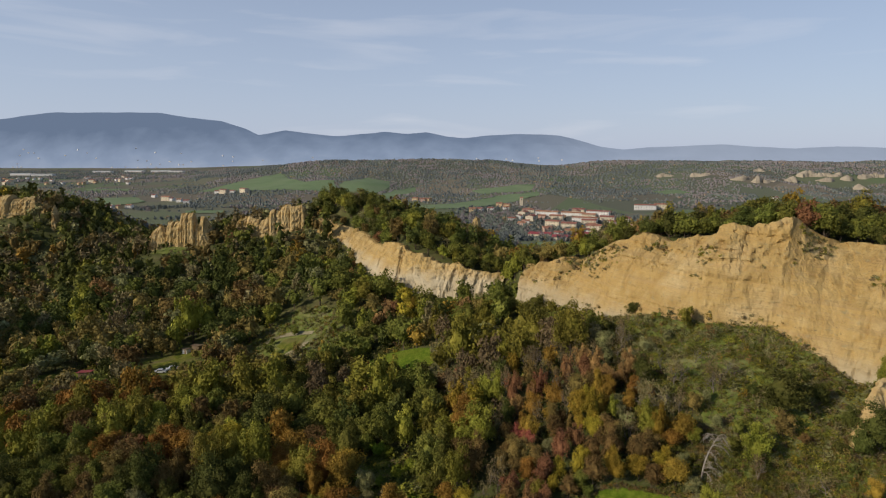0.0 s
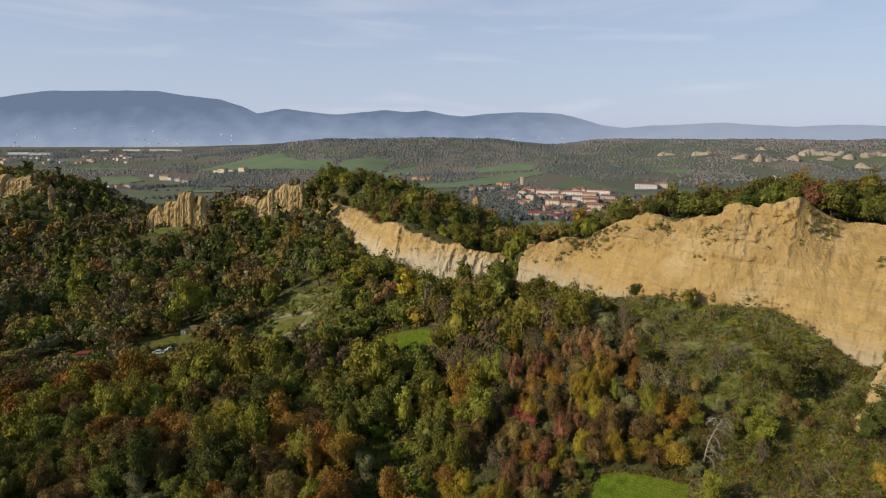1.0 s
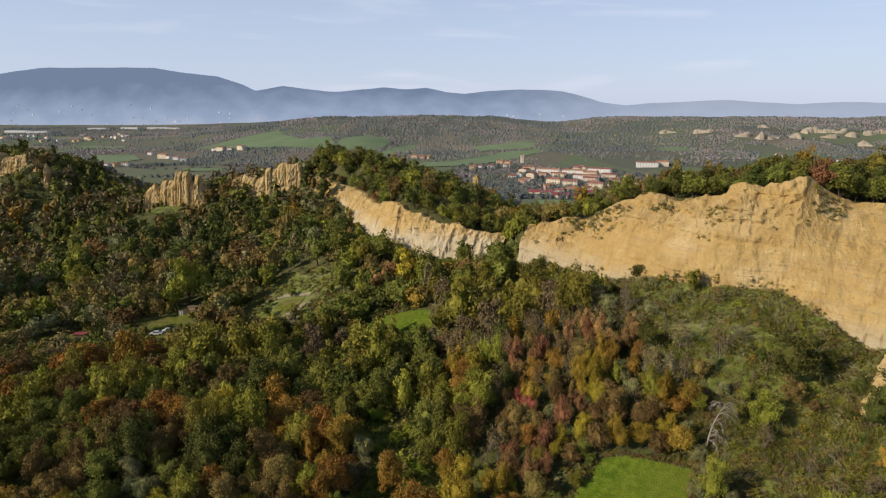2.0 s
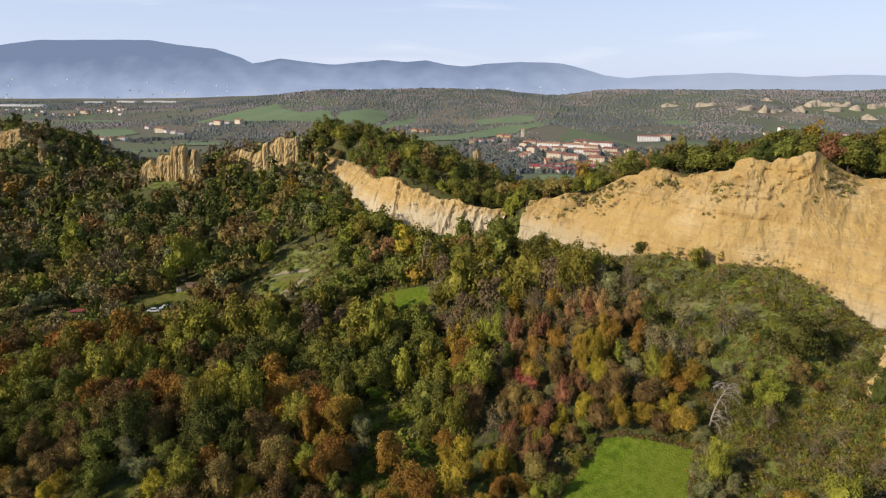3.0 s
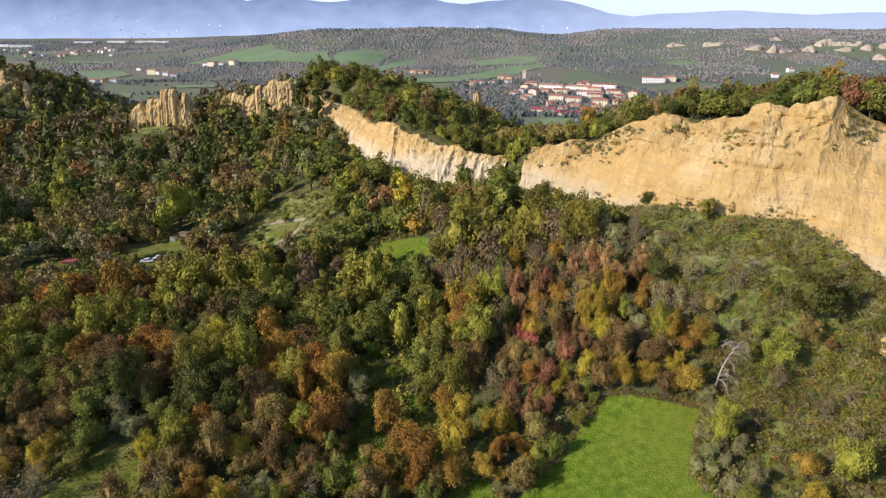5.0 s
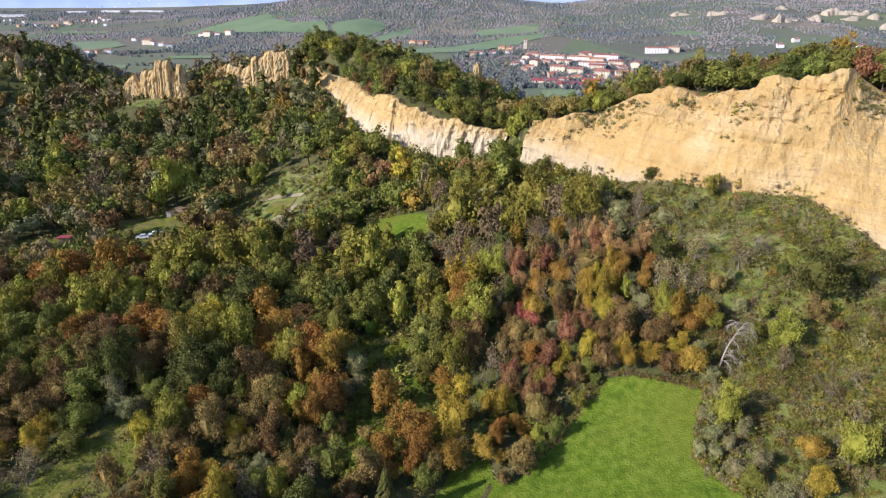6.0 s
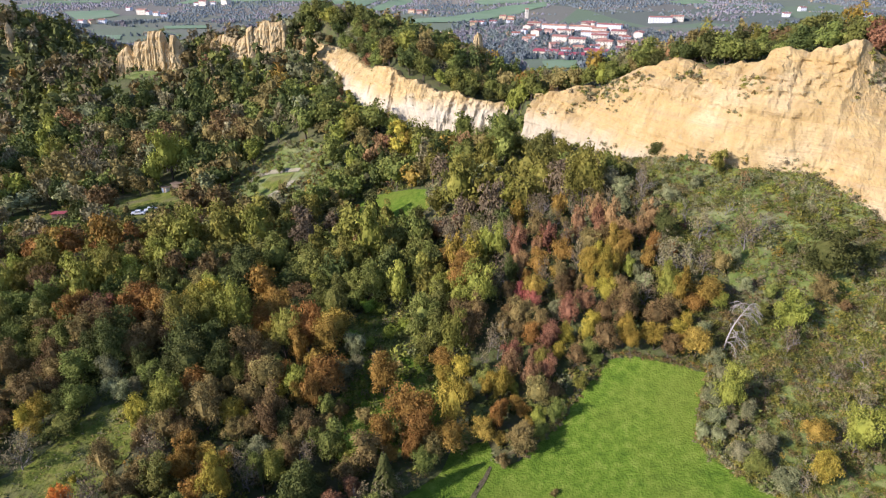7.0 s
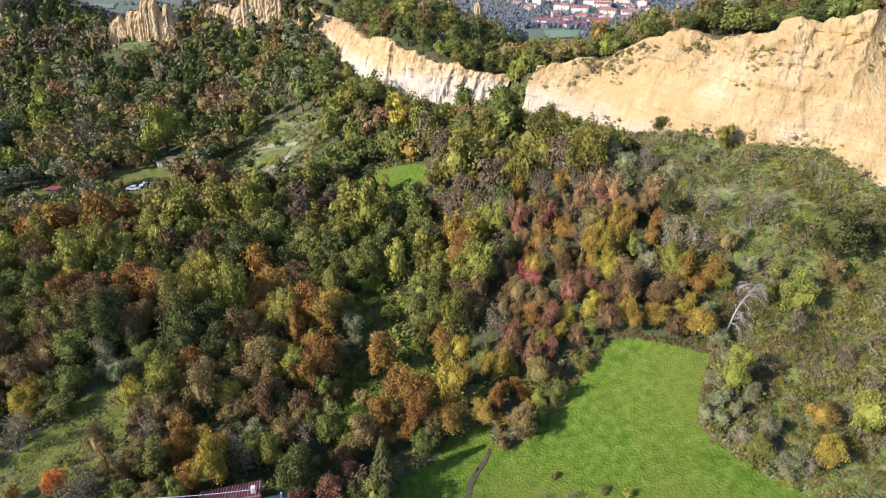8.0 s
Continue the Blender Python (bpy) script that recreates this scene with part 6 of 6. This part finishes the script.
farm = make_farmhouse()
HZ = -4.4
farm.matrix_world = pose(-26.6, 76.6, HZ, 0, 0, 14)
annex = new("outhouse")
part("wall", bm_mesh("wall", box_bm(4.2, 3.6, 2.6, -1, 0.04), MAT_WALLS["pink"]), annex)
part("roof", bm_mesh("roof", box_bm(4.6, 4.0, 0.18, 1.6, 0.03), MAT_METAL), annex, "dull grey flat roof")
part("parapet", bm_mesh("parapet", box_bm(0.25, 3.8, 0.5, 1.78, 0.03), MAT_WALLS["white"]), annex)
annex.matrix_world = pose(-20.2, 77.4, HZ + 0.9, 0, 0, 14)
tagged(annex, "flat-roofed outhouse beside the farmhouse", "outhouse")


def make_wire():
    """An overhead line between two poles, sagging, past the farmhouse."""
    line = new("power_line")
    a, b = np.array([-42, 74.2, 3.4]), np.array([-23.2, 76.0, 3.0])
    t = np.linspace(0, 1, 14)
    pts = a + (b - a) * t[:, None]
    pts[:, 2] -= 1.6 * t * (1 - t)
    part("cable", mesh_from("cable", *tube(pts, np.full(14, 0.03), 5), [MAT_WHITE], smooth=True), line, "thin pale cable")
    for p in (a,):
        z = float(land(p[0], p[1]))
        pole = part("pole", mesh_from("pole", *tube([(p[0], p[1], z - 0.5), (p[0], p[1], p[2] + 0.4)], [0.14, 0.1], 8), [MAT_WOOD], smooth=True), line)
        arm = part("crossarm", bm_mesh("crossarm", box_bm(1.2, 0.1, 0.1, 0, 0.01), MAT_WOOD), line)
        arm.location = (p[0], p[1], p[2] + 0.05)
    return tagged(line, "sagging overhead cable on a wooden pole", "power line")


make_wire()


# ---------------------------------------------------------------- huts and vehicles in the yard
def make_hut(name, w, d, h, wall, roof, x, y, turn, label):
    hut = new(name)
    part("wall", bm_mesh("wall", prism([(-d / 2, -0.5), (d / 2, -0.5), (d / 2, h * 0.85), (-d / 2, h)], w), wall), hut)
    part("roof", bm_mesh("roof", prism([(-d / 2 - 0.4, h), (d / 2 + 0.4, h * 0.85 - 0.08), (d / 2 + 0.4, h * 0.85 + 0.08), (-d / 2 - 0.4, h + 0.16)], w + 0.7), roof), hut)
    part("door", bm_mesh("door", box_bm(0.9, 0.08, 1.8, 0, 0.02), MAT_WOOD), hut).location = (w * 0.2, -d / 2 - 0.03, 0)
    hut.matrix_world = Matrix.Translation((x, y, float(land(x, y)))) @ Matrix.Rotation(turn, 4, "Z")
    return tagged(hut, label, "hut", group="yard huts")


make_hut("hut", 4.0, 3.0, 2.3, MAT_WOOD, MAT_REDROOF, -130.0, 214.5, 0.1, "small garden hut with red sheet roof")
make_hut("hut", 2.2, 2.0, 2.0, MAT_WALLS["white"], MAT_WOOD, -101, 233.5, -0.4, "white garden hut under the trees")
make_hut("hut", 3.2, 2.4, 2.0, MAT_WOOD, MAT_WOOD, -97.5, 235.8, -0.3, "dark wooden lean-to beside the white hut")
make_hut("hut", 4.0, 3.0, 2.2, MAT_METAL, MAT_METAL, -109.5, 205.2, 0.2, "low grey metal shelter in the yard")


def make_car(x, y, turn, label):
    car = new("car")
    body = [(-0.86, 0.25), (0.86, 0.25), (0.9, 0.7), (0.84, 0.95), (-0.84, 0.95), (-0.9, 0.7)]
    bm = prism(body, 4.3)
    bmesh.ops.bevel(bm, geom=bm.edges[:], offset=0.12, segments=2, affect="EDGES")
    part("body", bm_mesh("body", bm, MAT_WHITE), car)
    bm = box_bm(2.4, 1.5, 0.62, 0.9)
    for v in bm.verts:
        if v.co.z > 1.2:
            v.co.x *= 0.72
            v.co.y *= 0.86
    bmesh.ops.bevel(bm, geom=bm.edges[:], offset=0.08, segments=2, affect="EDGES")
    cabin = part("cabin", bm_mesh("cabin", bm, MAT_WHITE), car)
    part("windscreen", bm_mesh("windscreen", box_bm(0.05, 1.3, 0.42, 0.98, 0.01), MAT_GLASS), cabin).location = (1.06, 0, 0)
    for sy in (-1, 1):
        part("window", bm_mesh("window", box_bm(1.7, 0.05, 0.4, 1.0, 0.01), MAT_GLASS), cabin).location = (0, sy * 0.72, 0)
    bm = bmesh.new()
    bmesh.ops.create_cone(bm, cap_ends=True, segments=14, radius1=0.32, radius2=0.32, depth=0.22, matrix=Matrix.Rotation(math.pi / 2, 4, "X"))
    wheel = bm_mesh("wheel", bm, MAT_RUBBER)
    for sx in (-1.35, 1.35):
        for sy in (-0.8, 0.8):
            part("wheel", wheel, car).location = (sx, sy, 0.32)
    car.matrix_world = Matrix.Translation((x, y, float(land(x, y)) + 0.15)) @ Matrix.Rotation(turn, 4, "Z")
    return tagged(car, label, "car", group="parked cars")


make_car(-100.8, 210.4, 0.15, "white car parked on the yard grass")
make_car(-97.4, 212.6, 0.5, "white car parked beside another in the yard")


# ---------------------------------------------------------------- single trees of their own shape
def make_dead_tree(x, y, height, seed, droop, label, mat, depth=4):
    v, f = bare_arrays(seed, height, height * 0.016, depth=depth, droop=droop)
    tree = new("dead_tree", mesh_from("dead_tree", v, f, [mat], smooth=True))
    tree.location = (x, y, float(land(x, y)) - 0.1)
    return tagged(tree, label, "tree", group="bare trees")


def make_weeping_tree(x, y, height, lean, seed, label):
    """A bare tree with a leaning stem, limbs that arch out and fine twigs that hang from them."""
    r = np.random.default_rng(seed)
    t = np.linspace(0, 1, 9)
    stem = np.stack([lean * height * t**1.6, 0.05 * height * np.sin(3 * t), -0.3 + height * 0.93 * t], 1)
    trunk = [tube(stem, 0.17 * (1 - 0.75 * t), 6)]
    tree = new("dead_tree")
    part("trunk", mesh_from("trunk", *joined(trunk), [MAT_DEADWOOD], smooth=True), tree)
    for k in range(30):
        at = r.uniform(0.18, 1.0)
        base = np.array([np.interp(at, t, stem[:, c]) for c in range(3)])
        turn = r.uniform(0, 6.28) if k % 3 else r.uniform(-0.7, 0.7)
        reach = height * r.uniform(0.18, 0.36) * (1.15 - 0.3 * at)
        q = np.linspace(0, 1, 7)
        line = base + np.stack([np.cos(turn) * reach * q, np.sin(turn) * reach * q, reach * (0.75 * q - 0.95 * q**2.2)], 1)
        limb = [tube(line, 0.05 * (1 - 0.8 * q), 4)]
        for _ in range(13):
            j = r.uniform(0.25, 1.0)
            root = np.array([np.interp(j, q, line[:, c]) for c in range(3)])
            way = turn + r.normal(0, 0.6)
            u = np.linspace(0, 1, 4)
            fall = height * r.uniform(0.05, 0.15)
            twig = root + np.stack([np.cos(way) * fall * 0.7 * u, np.sin(way) * fall * 0.7 * u, fall * (0.3 * u - 1.1 * u**2)], 1)
            limb.append(tube(twig, 0.022 * (1 - 0.6 * u), 3))
        part("branch", mesh_from("branch", *joined(limb), [MAT_DEADWOOD], smooth=True), tree)
    tree.location = (x, y, float(land(x, y)) - 0.1)
    return tagged(tree, label, "tree", group="bare trees")


make_weeping_tree(45.9, 101.6, 9.6, 0.26, 66, "pale dead tree with drooping bare branches")
for x, y, hgt, seed in ((50.5, 125, 7.5, 51), (47.8, 129, 7, 52), (57.3, 121.5, 6.5, 53), (45.2, 118.5, 7.5, 54), (54.9, 129, 6, 55), (10.7, 171.5, 8, 56), (-104, 250, 10, 57), (-108, 253, 11, 58),
                        (60, 124, 5, 59), (43, 140, 7, 60), (75, 160, 7, 61), (56, 84, 6, 62)):
    make_dead_tree(x, y, hgt, seed, 0.0, "leafless grey tree with fine branches", MAT_TWIGWOOD, 3)


def make_cypress(x, y, height, width, label="slender dark green cypress beside the farmhouse"):
    v, f = crown_arrays(int(abs(x) * 7), 700, 0.10, lobes=26, tall=1.0, ragged=0.3)
    v = v * (width, width, height / 2) * np.interp(v[:, 2:3], (-1, -0.4, 1), (0.8, 1.0, 0.35)) ** (1, 1, 0) + (0, 0, height * 0.52)
    tree = new("cypress")
    part("crown", mesh_from("crown", v, f, [LEAF["dark"]]), tree)
    part("trunk", mesh_from("trunk", *tube([(0, 0, -0.4), (0, 0, height * 0.6)], [0.16, 0.05], 6), [MAT_BARK], smooth=True), tree)
    tree.location = (x, y, float(land(x, y)))
    return tagged(tree, label, "tree", group="cypresses")


for x, y, hgt, wid in ((-25.0, 84.6, 7, 0.55), (-27.9, 83.6, 4.6, 0.5), (-29.2, 84.2, 4.6, 0.5), (-19.9, 81.4, 6.5, 0.65), (-40.6, 82.6, 5.5, 0.6)):
    make_cypress(x, y, hgt, wid)


def make_conifer(x, y, height):
    """A spruce: tiers of drooping sprays round a straight stem."""
    r = np.random.default_rng(91)
    pieces = []
    for k in range(26):
        z = height * (0.1 + 0.88 * k / 26)
        reach = 2.6 * (1 - k / 27) + 0.25
        for i in range(9):
            a = i * 0.698 + k * 0.9 + r.uniform(-0.2, 0.2)
            out = np.array([math.cos(a), math.sin(a), 0.0])
            side = np.array([-out[1], out[0], 0.0])
            n = 4
            for q in range(n):
                s0, s1 = reach * q / n, reach * (q + 1) / n
                wide = 0.34 * (1.2 - q / n)
                p0, p1 = out * s0 + (0, 0, z - 0.22 * s0), out * s1 + (0, 0, z - 0.30 * s1)
                pieces.append((np.stack([p0 - side * wide, p1 - side * wide * 0.5 - (0, 0, 0.1), p1 + side * wide * 0.5 - (0, 0, 0.1), p0 + side * wide]), np.array([(0, 1, 2, 3)])))
    tree = new("spruce")
    part("crown", mesh_from("crown", *joined(pieces), [LEAF["dark"]]), tree)
    part("trunk", mesh_from("trunk", *tube([(0, 0, -0.4), (0, 0, height)], [0.2, 0.03], 6), [MAT_BARK], smooth=True), tree)
    tree.location = (x, y, float(land(x, y)))
    return tagged(tree, "dark green spruce with drooping branches", "tree")


make_conifer(-7.2, 82.7, 10)
red = plant("rust", -51.6, 80.6, 1.7, 2, 0.4, label="small tree with bright red autumn leaves", stretch=1.3)
MAT_SCARLET = leaf("scarlet_leaves", (0.40, 0.075, 0.018), (0.52, 0.125, 0.028), (0.58, 0.20, 0.05))
for child in red.children:
    if child.name.startswith("crown"):
        child.data = child.data.copy()
        child.data.materials[0] = MAT_SCARLET
plant("yellow", -57.8, 80.5, 1.1, 1, 0.2, label="small bush with bright yellow leaves on the meadow")
plant("yellow", -53.5, 86.5, 0.7, 0, 0.9, label="small bush with bright yellow leaves on the meadow")
bamboo = plant("lime", -13.0, 91.6, 2.6, 1, 0.5, label="bright lime-green bamboo-like bush", stretch=0.8)
MAT_BAMBOO = leaf("bamboo_leaves", (0.13, 0.185, 0.018), (0.21, 0.265, 0.028), (0.29, 0.34, 0.045))
for child in bamboo.children:
    if child.name.startswith("crown"):
        child.data = child.data.copy()
        child.data.materials[0] = MAT_BAMBOO
for i, (x, y, rad) in enumerate(((-14.9, 131.5, 1.9), (-12, 130, 1.5), (-9.3, 121.5, 1.7), (-16.9, 120.5, 1.8), (-13.6, 119, 1.3), (-6.5, 123, 1.6), (-16.6, 102.5, 1.2), (-14, 97, 1.1), (-16, 92.5, 1.4), (-13.5, 90, 1.6))):
    bush = plant("lime", x, y, rad, i % 3, i * 1.7, label="low bright green bush in a grassy clearing", stretch=0.65)
    for child in bush.children:
        if child.name.startswith("crown"):
            child.data = [c.data for c in bamboo.children if c.name.startswith("crown")][0]
plant("dark", -18.0, 80.6, 2.6, 0, 0.5, label="dark round evergreen beside the farmhouse")

# ---------------------------------------------------------------- sandstone scars on the far hills
for i, (x, y, wide, high) in enumerate(SCARS):
    z = float(land(x, y))
    rows = [(x + (k - 3) / 7 * wide, y + 8 * math.sin(k + i), z - 4, z + high * (0.5 + 0.18 * math.sin(0.9 * k + i * 2.1) - 0.03 * (k - 3) ** 2)) for k in range(7)]
    make_fin("far_cliff", rows, "pale sandstone scar on a distant wooded hill", 400 + 7 * i, thick=22, jag=high * 0.25, step=2.5, rows=8, block=12, mat=MAT_SCAR)

# low bushes out on the field
for x, y, rad, kind in ((14.4, 79.0, 1.0, "twig"), (18.0, 78.7, 1.1, "twig"), (22.2, 79.4, 0.9, "oak"), (25.2, 78.2, 0.8, "lime"), (16.5, 82.6, 0.7, "brown")):
    plant(kind, x, y, rad, 1, x, label="low bush standing alone in the grass field", stretch=0.7)

# old oaks on the summit of the ridge
for i, (x, y, rad) in enumerate(((-72, 346, 3.6), (-66, 348, 4.6), (-60, 343, 4.8), (-55, 338, 4.4), (-64, 338.5, 3.6), (-50, 331, 4.4), (-58, 350, 4.6), (-104, 349, 3.0), (-118, 347, 3.4), (-122, 350, 4.0))):
    plant("oak" if i % 3 else "dark", x, y, rad, 3 + i % 3, i * 0.9, label="broad dark oak on the ridge top", stretch=1.1)
# ragged hedge foot round the field
rim = np.array([(12.8, 89.5), (15.1, 92.1), (18.4, 94.6), (21, 97.6), (24.7, 101.4), (28.9, 104.8), (32.8, 104.1), (38.2, 101.5), (43.2, 98.6), (41.5, 95.7), (39.8, 92.2), (38.4, 88.7), (38.6, 85.4), (40.8, 82.5), (43.2, 79.4), (47, 75.6)])
r = np.random.default_rng(15)
fringe = []
for a, b in zip(rim[:-1], rim[1:]):
    for k in range(46):
        p = a + (b - a) * r.random() + r.normal(0, 0.45, 2)
        fringe.append((p[0], p[1], r.uniform(0.2, 0.75)))
make_scrub("hedge_foot", fringe, "dry grass and brambles along the field edge", (2, 0.4, 2, 0.2, 0.2, 3.5, 0.1, 1, 3), 70, 0.13, seed=11, category="hedge")
